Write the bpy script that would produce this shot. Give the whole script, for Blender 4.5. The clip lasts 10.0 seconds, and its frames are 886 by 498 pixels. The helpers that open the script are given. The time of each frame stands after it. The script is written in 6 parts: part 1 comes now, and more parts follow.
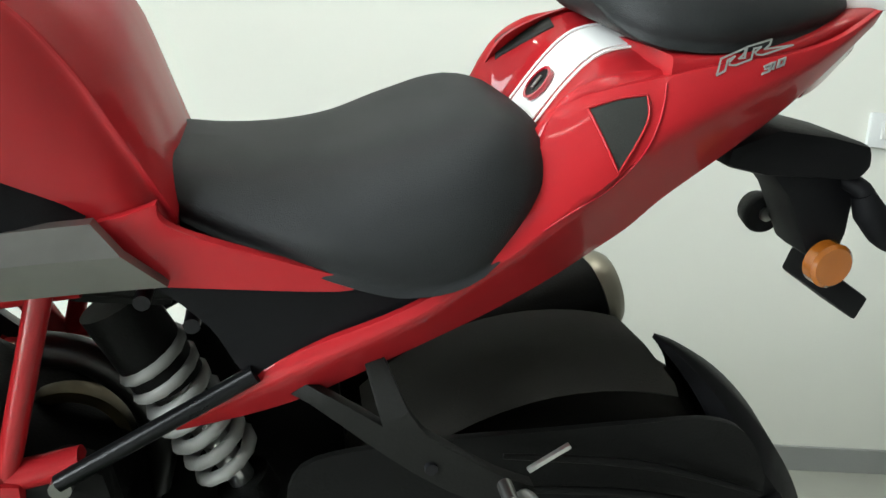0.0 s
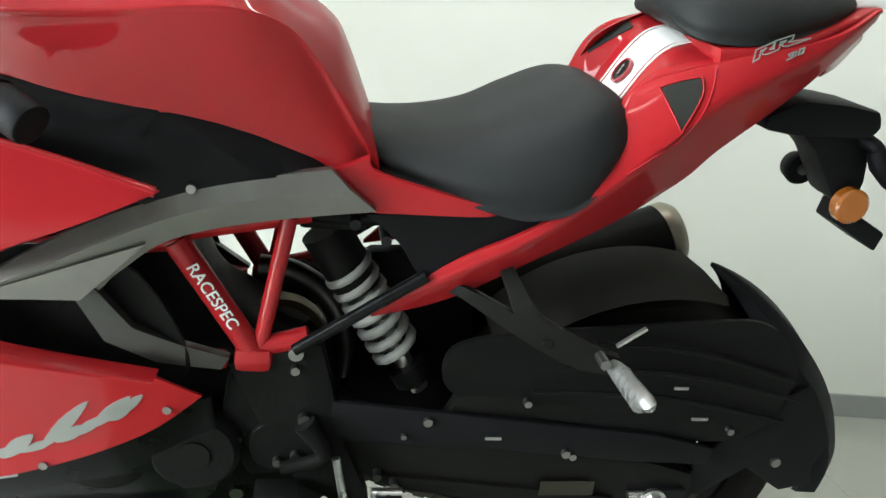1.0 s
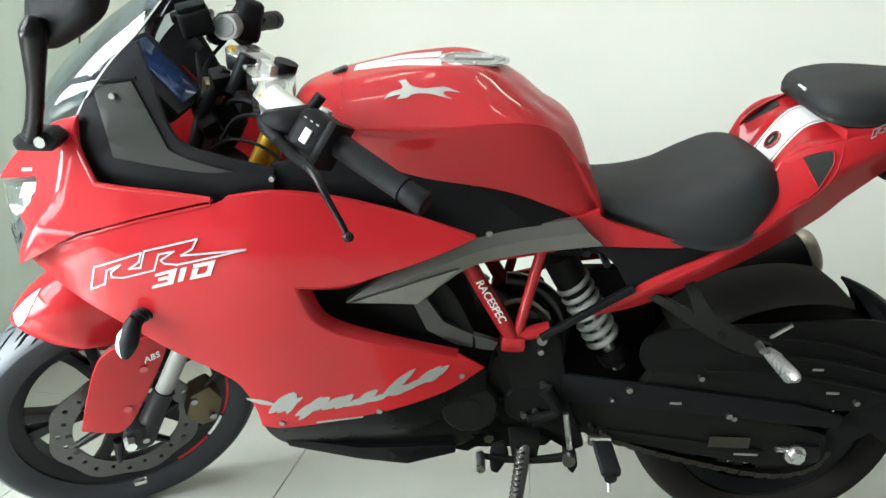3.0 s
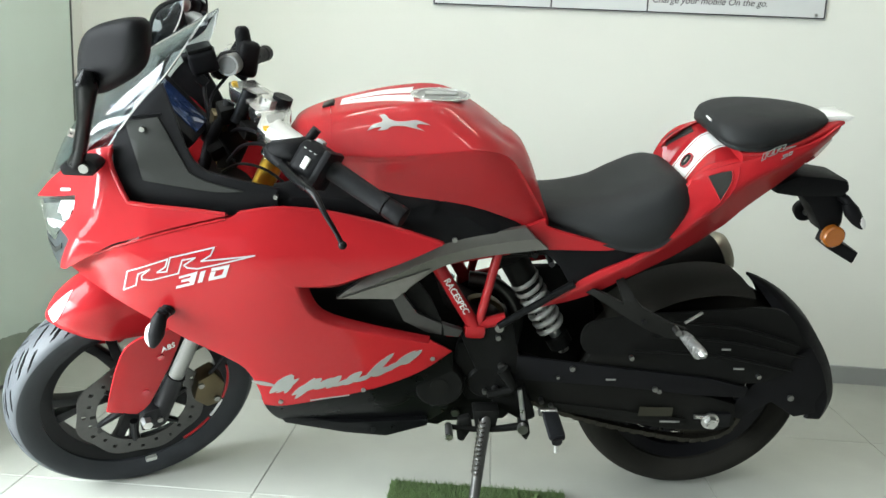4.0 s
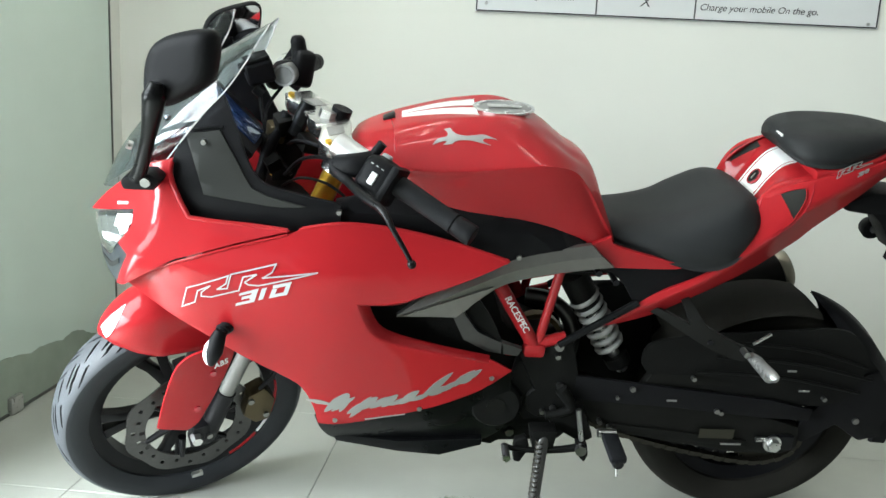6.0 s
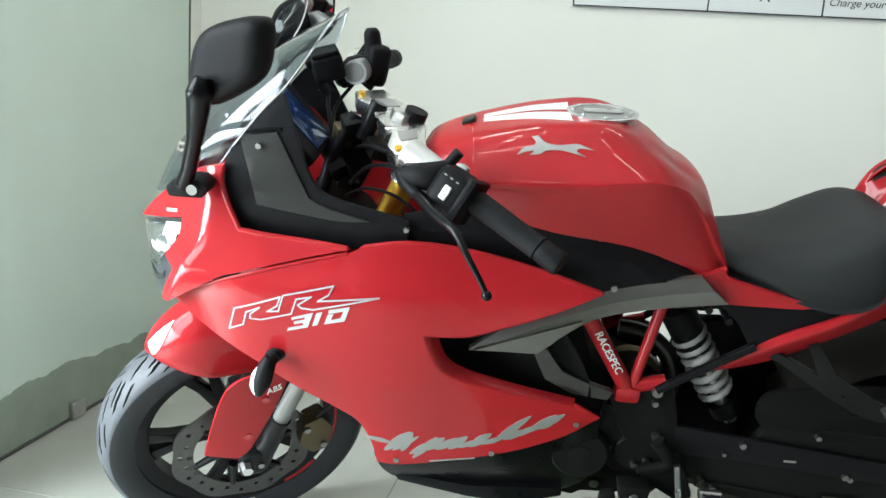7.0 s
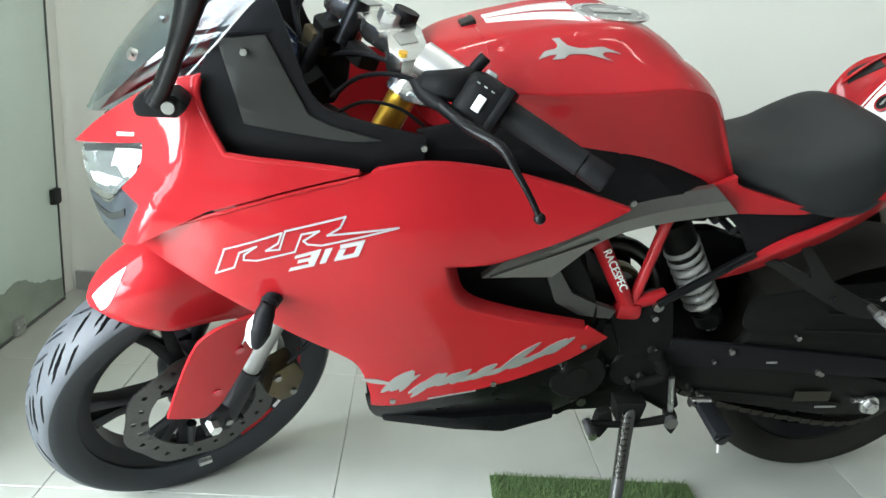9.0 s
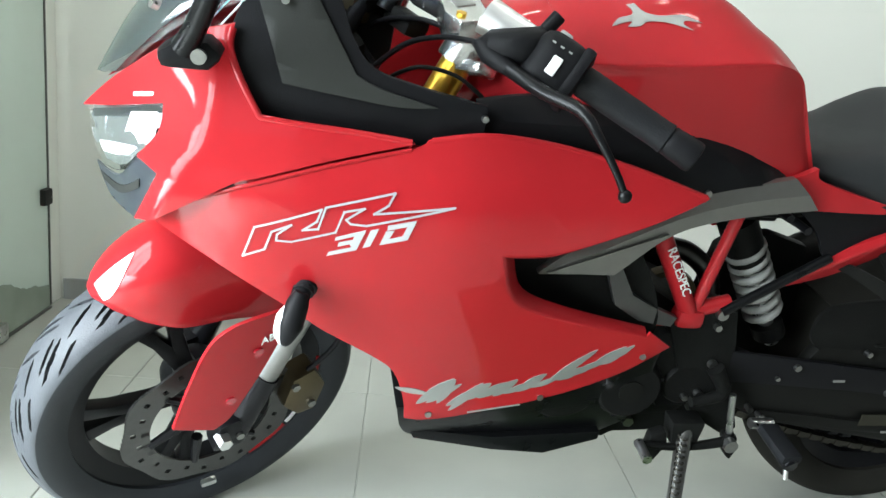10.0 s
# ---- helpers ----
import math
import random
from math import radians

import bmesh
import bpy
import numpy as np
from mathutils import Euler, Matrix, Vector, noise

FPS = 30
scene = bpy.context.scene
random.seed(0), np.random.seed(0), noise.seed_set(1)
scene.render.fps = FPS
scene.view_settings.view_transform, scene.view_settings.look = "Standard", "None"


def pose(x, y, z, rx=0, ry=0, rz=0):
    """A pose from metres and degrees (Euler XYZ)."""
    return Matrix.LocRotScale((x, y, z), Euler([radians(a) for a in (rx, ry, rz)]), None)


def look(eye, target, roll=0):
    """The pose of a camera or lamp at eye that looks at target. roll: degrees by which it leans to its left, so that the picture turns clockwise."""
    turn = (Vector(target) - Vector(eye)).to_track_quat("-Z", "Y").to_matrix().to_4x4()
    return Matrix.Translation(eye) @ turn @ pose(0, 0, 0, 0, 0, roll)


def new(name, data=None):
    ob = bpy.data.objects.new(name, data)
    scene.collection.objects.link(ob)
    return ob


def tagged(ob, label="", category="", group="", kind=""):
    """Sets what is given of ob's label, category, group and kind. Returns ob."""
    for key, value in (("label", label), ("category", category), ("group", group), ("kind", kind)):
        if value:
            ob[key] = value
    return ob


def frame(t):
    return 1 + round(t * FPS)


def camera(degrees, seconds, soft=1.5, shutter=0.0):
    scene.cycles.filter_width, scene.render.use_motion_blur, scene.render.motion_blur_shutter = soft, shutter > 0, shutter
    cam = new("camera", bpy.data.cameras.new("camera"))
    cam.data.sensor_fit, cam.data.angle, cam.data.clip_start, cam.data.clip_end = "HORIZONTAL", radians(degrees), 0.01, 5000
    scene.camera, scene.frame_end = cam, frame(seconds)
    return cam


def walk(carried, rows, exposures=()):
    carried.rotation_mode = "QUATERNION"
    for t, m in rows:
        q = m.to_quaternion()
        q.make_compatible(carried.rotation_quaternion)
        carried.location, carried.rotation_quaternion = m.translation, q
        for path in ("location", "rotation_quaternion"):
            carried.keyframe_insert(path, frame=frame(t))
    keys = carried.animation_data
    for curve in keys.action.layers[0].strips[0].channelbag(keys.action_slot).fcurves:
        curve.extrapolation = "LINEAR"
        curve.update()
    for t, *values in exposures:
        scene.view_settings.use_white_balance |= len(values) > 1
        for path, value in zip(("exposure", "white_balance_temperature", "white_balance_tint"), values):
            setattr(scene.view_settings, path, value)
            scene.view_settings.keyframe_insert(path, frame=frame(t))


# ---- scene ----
cam = camera(59.7, 10.0)
PATH = [
    (0, (0.296, -0.957, 0.849), (0.789, 0.958, 0.548), 5.6),
    (0.5, (0.225, -1.125, 0.833), (0.654, 0.806, 0.534), 5.0),
    (1, (0.167, -1.243, 0.829), (0.495, 0.7, 0.483), 4.5),
    (1.5, (0.126, -1.4, 0.845), (0.251, 0.561, 0.473), 1.7),
    (2, (0.075, -1.585, 0.87), (0.062, 0.377, 0.48), 0.2),
    (2.5, (0.006, -1.659, 0.888), (-0.069, 0.309, 0.542), 0.7),
    (2.7, (-0.035, -1.661, 0.911), (-0.063, 0.304, 0.54), 1.9),
    (3.8, (-0.113, -1.885, 0.995), (0.038, 0.077, 0.637), 1.7),
    (4, (-0.113, -1.961, 1.007), (0.031, 0.0, 0.638), 2.7),
    (4.5, (-0.14, -2.134, 1.048), (0.001, -0.18, 0.645), 3.3),
    (5, (-0.16, -2.146, 1.045), (-0.031, -0.191, 0.646), 3.9),
    (5.5, (-0.204, -2.036, 1.039), (-0.03, -0.078, 0.674), 4.1),
    (5.7, (-0.224, -1.991, 1.033), (-0.063, -0.03, 0.672), 3.2),
    (6.8, (-0.208, -1.699, 1.019), (-0.254, 0.261, 0.626), 5.1),
    (7, (-0.207, -1.694, 1.028), (-0.309, 0.268, 0.651), 4.1),
    (7.5, (-0.225, -1.658, 1.027), (-0.292, 0.296, 0.609), 5.2),
    (8, (-0.324, -1.629, 1.033), (-0.282, 0.316, 0.572), 5.2),
    (8.5, (-0.427, -1.589, 1.016), (-0.198, 0.324, 0.482), 4.9),
    (9, (-0.502, -1.542, 0.985), (-0.158, 0.349, 0.432), 4.2),
    (9.5, (-0.548, -1.47, 0.938), (-0.13, 0.429, 0.469), 4.4),
    (10, (-0.573, -1.405, 0.875), (-0.191, 0.502, 0.41), 5.7),
]
walk(cam, [(t, look(eye, target, roll)) for t, eye, target, roll in PATH], [(0.0, 0.08, 6500, 10), (0.5, 0.05, 6500, 10), (1.0, 0.13, 6500, 10), (2.0, 0.18, 6500, 10), (2.5, 0.15, 6500, 10), (4.0, 0.02, 6500, 10), (4.5, -0.10, 6500, 10), (5.5, -0.12, 6450, 10), (7.0, -0.10, 6300, 10), (8.5, -0.06, 6300, 10), (10.0, -0.02, 6300, 10)])

# ---- world and light ----
world = bpy.data.worlds.new("daylight")
scene.world = world
world.use_nodes = True
wn = world.node_tree
sky = wn.nodes.new("ShaderNodeTexSky")
sky.sky_type = "NISHITA"
sky.sun_disc = False
sky.sun_elevation, sky.sun_rotation = radians(40), radians(200)
wn.links.new(sky.outputs[0], wn.nodes["Background"].inputs[0])
wn.nodes["Background"].inputs[1].default_value = 0.08
scene.view_settings.exposure = 0.0
ROOM = pose(0, 0, 0, 0, 0, -7.5)  # the showroom is turned a little against the motorcycle
CEIL = 3.0


def area_lamp(name, m, sx, sy, watts, colour):
    lamp = bpy.data.lights.new(name, "AREA")
    lamp.shape, lamp.size, lamp.size_y, lamp.energy, lamp.color = "RECTANGLE", sx, sy, watts, colour
    ob = new(name, lamp)
    ob.matrix_world = ROOM @ m
    return ob


# ceiling tube lights and round LED downlights
for u, v, watts in [(-1.6, -3.0, 1.6), (-0.4, -3.0, 1.6), (1.0, -3.0, 1.6), (2.7, -3.0, 1.6), (-0.9, -1.2, 2.8), (0.7, -1.2, 2.4), (2.3, -1.2, 2.4), (-0.8, 0.15, 8.5), (0.75, 0.1, 9), (2.4, 0.15, 4.5)]:
    area_lamp("tube_light", pose(u, v, CEIL - 0.06), 0.55, 0.05, watts, (0.99, 1.0, 0.93))
for u in (-0.75, -0.45, 0.15, 0.45):
    for v in (-0.72, -0.52):
        spot = area_lamp("downlight", pose(u, v, CEIL - 0.03), 0.05, 0.05, 0.6, (1.0, 0.97, 0.9))
        spot.data.shape = "DISK"
# daylight lamps in the west opening; lower row boosted and tilted to brighten floor
for v in (-2.33, -1.70, -1.07):
    for z, h, watts, drop, spread in ((1.90, 1.28, 44, 0.32, 165), (0.66, 1.08, 84, 1.2, 130)):
        area_lamp("window_daylight", look((-2.08, v, z), (-1.0, v + 0.12, z - drop)), 0.56, h, watts, (0.88, 0.97, 1.0)).data.spread = radians(spread)

# ---- materials ----


def mat(name, col, rough=0.5, metal=0.0, coat=0.0, var=0.1, scale=25.0, bump=0.0, bscale=150.0, rvar=0.1, spec=0.5):
    m = bpy.data.materials.new(name)
    m.use_nodes = True
    t = m.node_tree
    b = t.nodes["Principled BSDF"]
    co = t.nodes.new("ShaderNodeTexCoord")
    n1, n2 = t.nodes.new("ShaderNodeTexNoise"), t.nodes.new("ShaderNodeTexNoise")
    n1.inputs["Scale"].default_value, n1.inputs["Detail"].default_value = scale, 5
    n2.inputs["Scale"].default_value, n2.inputs["Detail"].default_value = bscale, 3
    for n in (n1, n2):
        t.links.new(co.outputs["Object"], n.inputs["Vector"])
    ramp = t.nodes.new("ShaderNodeMapRange")
    ramp.inputs["To Min"].default_value, ramp.inputs["To Max"].default_value = 1 - var, 1 + var
    t.links.new(n1.outputs["Fac"], ramp.inputs["Value"])
    mul = t.nodes.new("ShaderNodeVectorMath")
    mul.operation = "SCALE"
    mul.inputs[0].default_value = col
    t.links.new(ramp.outputs[0], mul.inputs["Scale"])
    t.links.new(mul.outputs[0], b.inputs["Base Color"])
    rr = t.nodes.new("ShaderNodeMapRange")
    rr.inputs["To Min"].default_value, rr.inputs["To Max"].default_value = max(0.02, rough - rvar), min(1, rough + rvar)
    t.links.new(n1.outputs["Fac"], rr.inputs["Value"])
    t.links.new(rr.outputs[0], b.inputs["Roughness"])
    b.inputs["Metallic"].default_value = metal
    b.inputs["Specular IOR Level"].default_value = spec
    b.inputs["Coat Weight"].default_value = coat
    b.inputs["Coat Roughness"].default_value = 0.07
    if bump:
        bp = t.nodes.new("ShaderNodeBump")
        bp.inputs["Strength"].default_value = bump
        bp.inputs["Distance"].default_value = 0.002
        t.links.new(n2.outputs["Fac"], bp.inputs["Height"])
        t.links.new(bp.outputs[0], b.inputs["Normal"])
    return m


def glow(name, col, strength):
    m = bpy.data.materials.new(name)
    m.use_nodes = True
    b = m.node_tree.nodes["Principled BSDF"]
    b.inputs["Base Color"].default_value = (*col, 1)
    b.inputs["Emission Color"].default_value = (*col, 1)
    b.inputs["Emission Strength"].default_value = strength
    return m


def glass(name, col, rough=0.02, alpha=1.0):
    m = bpy.data.materials.new(name)
    m.use_nodes = True
    b = m.node_tree.nodes["Principled BSDF"]
    b.inputs["Base Color"].default_value = (*col, 1)
    b.inputs["Roughness"].default_value = rough
    b.inputs["Transmission Weight"].default_value = 1.0
    b.inputs["IOR"].default_value = 1.45
    return m


RED = mat("red_paint", (0.298, 0.0112, 0.0146), 0.5, 0, 0.42, 0.05, 4, 0.02, 30, 0.06, spec=0.05)
RED.node_tree.nodes["Principled BSDF"].inputs["Coat Roughness"].default_value = 0.045
WHITE = mat("white_paint", (0.78, 0.78, 0.76), 0.35, 0, 0.8, 0.03)
BLACK = mat("black_plastic", (0.0055, 0.0055, 0.0062), 0.5, 0, 0, 0.25, 30, 0.15, 700, spec=0.09)
GLOSS = mat("gloss_black", (0.004, 0.0042, 0.0045), 0.3, 0, 0.10, 0.2, spec=0.08)
DARK = mat("dark_grey_panel", (0.0150, 0.0160, 0.0138), 0.6, 0, 0, 0.1, 40, 0.1, 500, spec=0.22)
VINYL = mat("seat_vinyl", (0.011, 0.012, 0.0125), 0.55, 0, 0, 0.12, 12, 0.35, 900, spec=0.22)
RUBBER = mat("tyre_rubber", (0.044, 0.048, 0.055), 0.55, 0, 0, 0.25, 30, 0.3, 400, spec=0.4)
SIDEWALL = mat("tyre_sidewall", (0.025, 0.027, 0.030), 0.5, 0, 0, 0.15, 30, 0.15, 400, spec=0.14)
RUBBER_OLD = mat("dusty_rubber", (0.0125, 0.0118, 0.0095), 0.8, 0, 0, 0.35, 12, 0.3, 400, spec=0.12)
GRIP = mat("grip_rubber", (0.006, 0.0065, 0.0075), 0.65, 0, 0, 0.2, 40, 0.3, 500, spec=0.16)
SCRIPT = mat("grey_script", (0.23, 0.24, 0.225), 0.4, 0.3, 0.4, 0.2, 14)
BOLT = mat("zinc_bolt", (0.22, 0.22, 0.21), 0.35, 1.0, 0, 0.2, 90)
ALLOY = mat("black_alloy", (0.006, 0.006, 0.007), 0.35, 0.2, 0, 0.2, spec=0.2)
STEEL = mat("steel", (0.55, 0.55, 0.54), 0.3, 1.0, 0, 0.15, 60)
DISC = mat("brake_disc_steel", (0.075, 0.074, 0.072), 0.38, 1.0, 0, 0.2, 80)
ALU = mat("cast_aluminium", (0.66, 0.66, 0.65), 0.24, 1.0, 0, 0.15, 50, 0.3, 300)
TUBEALU = mat("satin_aluminium", (0.50, 0.50, 0.49), 0.38, 0.9, 0, 0.08, 60)
SILVER = mat("grey_silver_paint", (0.155, 0.151, 0.139), 0.38, 0.75, 0.3, 0.1, 60)
SLIDER = mat("dull_fork_steel", (0.20, 0.20, 0.19), 0.5, 0.6, 0, 0.15, 60)
GUNMETAL = mat("dark_gunmetal_paint", (0.055, 0.055, 0.052), 0.36, 0.6, 0.3, 0.1, 60)
GOLD = mat("gold_anodised", (0.80, 0.48, 0.06), 0.3, 0.9, 0, 0.1)
SPRING = mat("spring_white", (0.24, 0.24, 0.23), 0.45, 0, 0.2, 0.08)
ENGINE = mat("engine_black", (0.0056, 0.0057, 0.0053), 0.5, 0.1, 0, 0.3, 40, 0.25, 300, spec=0.08)
SWING = mat("swingarm_black", (0.0068, 0.0068, 0.0060), 0.45, 0.15, 0, 0.25, 20, 0.15, 300, spec=0.09)
BRONZE = mat("engine_bronze", (0.085, 0.066, 0.036), 0.45, 0.8, 0, 0.2, 40)
CHAIN = mat("chain_steel", (0.045, 0.042, 0.034), 0.45, 0.9, 0, 0.3, 90)
AMBER = mat("amber_lens", (0.31, 0.090, 0.009), 0.15, 0, 0.6, 0.05)
LAMPRED = mat("red_lens", (0.35, 0.01, 0.02), 0.15, 0, 0.8, 0.05)
DECAL = mat("silver_decal", (0.42, 0.43, 0.44), 0.35, 0.3, 0.5, 0.05)
GREYMARK = mat("pale_marking", (0.6, 0.6, 0.58), 0.5, 0, 0, 0.05)
TITAN = mat("exhaust_tip", (0.26, 0.24, 0.19), 0.4, 0.8, 0, 0.12)
CLEAR = glass("clear_lens", (0.95, 0.96, 0.97))
TINT = glass("tinted_screen", (0.62, 0.68, 0.74))
CHINGLOSS = mat("chin_gloss", (0.022, 0.027, 0.034), 0.3, 0, 0.5, 0.1)
EMBLEMGREY = mat("emblem_silver", (0.30, 0.30, 0.29), 0.42, 0.8, 0, 0.1, 60)
OLIVE = mat("olive_sticker", (0.02, 0.019, 0.012), 0.6, 0, 0, 0.2, 30, spec=0.2)
# emission put in for the overexposed reflection in the headlamp
LED = glow("headlamp_led", (1.0, 1.0, 1.0), 1.5)
REFLECT = mat("lamp_reflector", (0.75, 0.77, 0.8), 0.15, 0.9, 0, 0.05)
MIRRORGLASS = mat("mirror_glass", (0.85, 0.85, 0.87), 0.03, 1.0, 0, 0.0, rvar=0.0)
SCREENBLUE = mat("display_blue", (0.009, 0.022, 0.07), 0.15, 0, 0.5, 0.2)
WALL = mat("wall_paint", (0.76, 0.77, 0.71), 0.7, 0, 0, 0.02, 2.0, 0.08, 120)
CEILM = mat("ceiling_paint", (0.8, 0.8, 0.78), 0.8, 0, 0, 0.02)
SKIRT = mat("grey_skirting", (0.30, 0.31, 0.30), 0.45, 0, 0, 0.1, 8)
TILE = mat("vitrified_tile", (0.365, 0.37, 0.335), 0.15, 0, 0, 0.09, 6, 0.05, 30, 0.08)
GROUT = mat("tile_grout", (0.40, 0.405, 0.37), 0.9)
GRASS = mat("artificial_grass", (0.062, 0.104, 0.031), 0.8, 0, 0, 0.4, 60)
PARTITION = mat("frosted_glass", (0.60, 0.70, 0.63), 0.10, 0, 0.6, 0.08, 3)
FILM = mat("glass_foot_band", (0.27, 0.32, 0.26), 0.16, 0, 0.6, 0.22, 9)
SEALING = mat("grey_sealant", (0.085, 0.09, 0.08), 0.5, 0, 0, 0.25, 20)
BOARD = mat("poster_white", (0.74, 0.76, 0.76), 0.45, 0, 0, 0.02)
OUTER = mat("dulling_wall_grey", (0.17, 0.17, 0.16), 0.7, 0, 0, 0.03, 2.0, 0.08, 120)
INK = mat("black_ink", (0.03, 0.03, 0.035), 0.6)

# ---- mesh helpers ----


def part(name, bm, material, parent=None, label="", smooth=40, m=None):
    if m is not None:
        bmesh.ops.transform(bm, matrix=m, verts=bm.verts)
    bmesh.ops.recalc_face_normals(bm, faces=bm.faces)
    me = bpy.data.meshes.new(name)
    bm.to_mesh(me)
    bm.free()
    me.materials.append(material)
    if smooth:
        me.polygons.foreach_set("use_smooth", [True] * len(me.polygons))
        me.set_sharp_from_angle(angle=radians(smooth))
    ob = new(name, me)
    ob.parent = parent
    if label:
        ob["label"] = label
    return ob


def cr(xs, ys, x):
    """A smooth curve through (xs, ys)."""
    n = len(xs)
    if x <= xs[0]:
        return ys[0]
    if x >= xs[-1]:
        return ys[-1]
    i = max(k for k in range(n - 1) if xs[k] <= x)
    h = xs[i + 1] - xs[i]
    u = (x - xs[i]) / h

    def slope(k):
        a, b = max(k - 1, 0), min(k + 1, n - 1)
        return (ys[b] - ys[a]) / (xs[b] - xs[a])

    return ys[i] * (2 * u**3 - 3 * u * u + 1) + ys[i + 1] * (3 * u * u - 2 * u**3) + h * (slope(i) * (u**3 - 2 * u * u + u) + slope(i + 1) * (u**3 - u * u))


def spline(pts, n=6, closed=False):
    """Catmull-Rom through points; a run between sharp points (marked by a trailing 's') is smoothed by itself."""
    P = [Vector([c for c in p if not isinstance(c, str)]) for p in pts]
    sharp = [isinstance(p[-1], str) for p in pts]
    N = len(P)
    out = []
    for i in range(N if closed else N - 1):
        j = (i + 1) % N
        a = P[i] if sharp[i] or (not closed and i == 0) else P[i - 1]
        d = P[j] if sharp[j] or (not closed and j == N - 1) else P[(j + 1) % N]
        b, c = P[i], P[j]
        for k in range(n):
            u = k / n
            out.append(0.5 * (2 * b + (c - a) * u + (2 * a - 5 * b + 4 * c - d) * u * u + (3 * b - a - 3 * c + d) * u**3))
    if not closed:
        out.append(P[-1])
    return out


def bevel_sharp(bm, w, angle=50, seg=2):
    es = [e for e in bm.edges if len(e.link_faces) == 2 and e.calc_face_angle(0) > radians(angle)]
    if es and w:
        bmesh.ops.bevel(bm, geom=es, offset=w, segments=seg, profile=0.6, affect="EDGES", clamp_overlap=True)
    return bm


def add(bm, other):
    me = bpy.data.meshes.new("tmp")
    other.to_mesh(me)
    other.free()
    bm.from_mesh(me)
    bpy.data.meshes.remove(me)
    return bm


def panel(outline, wf, thick=0.006, side=-1, step=0.03, bevel=0.0015, n=5):
    """A shell cut to an outline in the side view (x, z) and laid on the half-width wf(x, z)."""
    pts = spline(outline, n, True)
    bm = bmesh.new()
    bm.faces.new([bm.verts.new((p[0], 0, p[1])) for p in pts])
    bm.normal_update()
    bmesh.ops.triangulate(bm, faces=bm.faces[:], ngon_method="EAR_CLIP")
    xs, zs = [p[0] for p in pts], [p[1] for p in pts]
    for axis, lo, hi in ((0, min(xs), max(xs)), (2, min(zs), max(zs))):
        k = lo + step
        while k < hi:
            co, no = [0, 0, 0], [0, 0, 0]
            co[axis], no[axis] = k, 1
            bmesh.ops.bisect_plane(bm, geom=bm.verts[:] + bm.edges[:] + bm.faces[:], plane_co=co, plane_no=no, dist=1e-5)
            k += step
    bmesh.ops.remove_doubles(bm, verts=bm.verts, dist=1e-4)
    front = bm.faces[:]
    ret = bmesh.ops.duplicate(bm, geom=bm.verts[:] + bm.edges[:] + front)
    vmap = ret["vert_map"]
    back = [f for f in ret["geom"] if isinstance(f, bmesh.types.BMFace)]
    bmesh.ops.reverse_faces(bm, faces=back)
    rim = [e for f in front for e in f.edges if len(e.link_faces) == 1]
    for e in dict.fromkeys(rim):
        a, b = e.verts
        try:
            bm.faces.new((a, b, vmap[b], vmap[a]))
        except ValueError:
            pass
    tops = {v for f in front for v in f.verts}
    for v in bm.verts:
        v.co.y = side * (wf(v.co.x, v.co.z) - (0 if v in tops else thick))
    bmesh.ops.recalc_face_normals(bm, faces=bm.faces)
    return bevel_sharp(bm, bevel, 60)


def prism(outline, y0, y1, bevel=0.004, n=1, seg=2):
    pts = spline(outline, n, True) if n > 1 else [Vector(p[:2]) for p in outline]
    bm = bmesh.new()
    a = [bm.verts.new((p[0], y0, p[1])) for p in pts]
    b = [bm.verts.new((p[0], y1, p[1])) for p in pts]
    bm.faces.new(a)
    bm.faces.new(b[::-1])
    for i in range(len(a)):
        j = (i + 1) % len(a)
        bm.faces.new((a[i], b[i], b[j], a[j]))
    bmesh.ops.recalc_face_normals(bm, faces=bm.faces)
    return bevel_sharp(bm, bevel, 30 if n == 1 else 60, seg)


def skin(rings, caps=True, closed=True):
    bm = bmesh.new()
    vs = [[bm.verts.new(p) for p in r] for r in rings]
    n = len(vs[0])
    for r, q in zip(vs, vs[1:]):
        for i in range(n if closed else n - 1):
            j = (i + 1) % n
            bm.faces.new((r[i], r[j], q[j], q[i]))
    if caps:
        bm.faces.new(vs[0][::-1])
        bm.faces.new(vs[-1])
    return bm


def tube(points, radius, n=10, k=6, caps=True):
    """A round bar along a smooth line; radius may be one number or one for each point."""
    rad = list(radius) if isinstance(radius, (list, tuple)) else [radius] * len(points)
    pts = [Vector(p[:3]) for p in points]
    line = spline([tuple(p) for p in pts], k) if k > 1 else pts
    rings = []
    up = Vector((0.123, 0.456, 0.88)).normalized()
    for i, p in enumerate(line):
        d = (line[min(i + 1, len(line) - 1)] - line[max(i - 1, 0)]).normalized()
        s = d.cross(up)
        s = s.normalized() if s.length > 1e-3 else d.orthogonal().normalized()
        up = s.cross(d)
        w = i / (k if k > 1 else 1)
        a = min(int(w), len(rad) - 1)
        r = rad[a] + (rad[min(a + 1, len(rad) - 1)] - rad[a]) * (w - a)
        rings.append([p + r * (math.cos(t) * s + math.sin(t) * up) for t in [2 * math.pi * q / n for q in range(n)]])
    return skin(rings, caps)


def cyl(p0, p1, r, r1=None, n=20, bevel=0.0015):
    bm = tube([p0, p1], [r, r if r1 is None else r1], n, 1)
    return bevel_sharp(bm, bevel, 60)


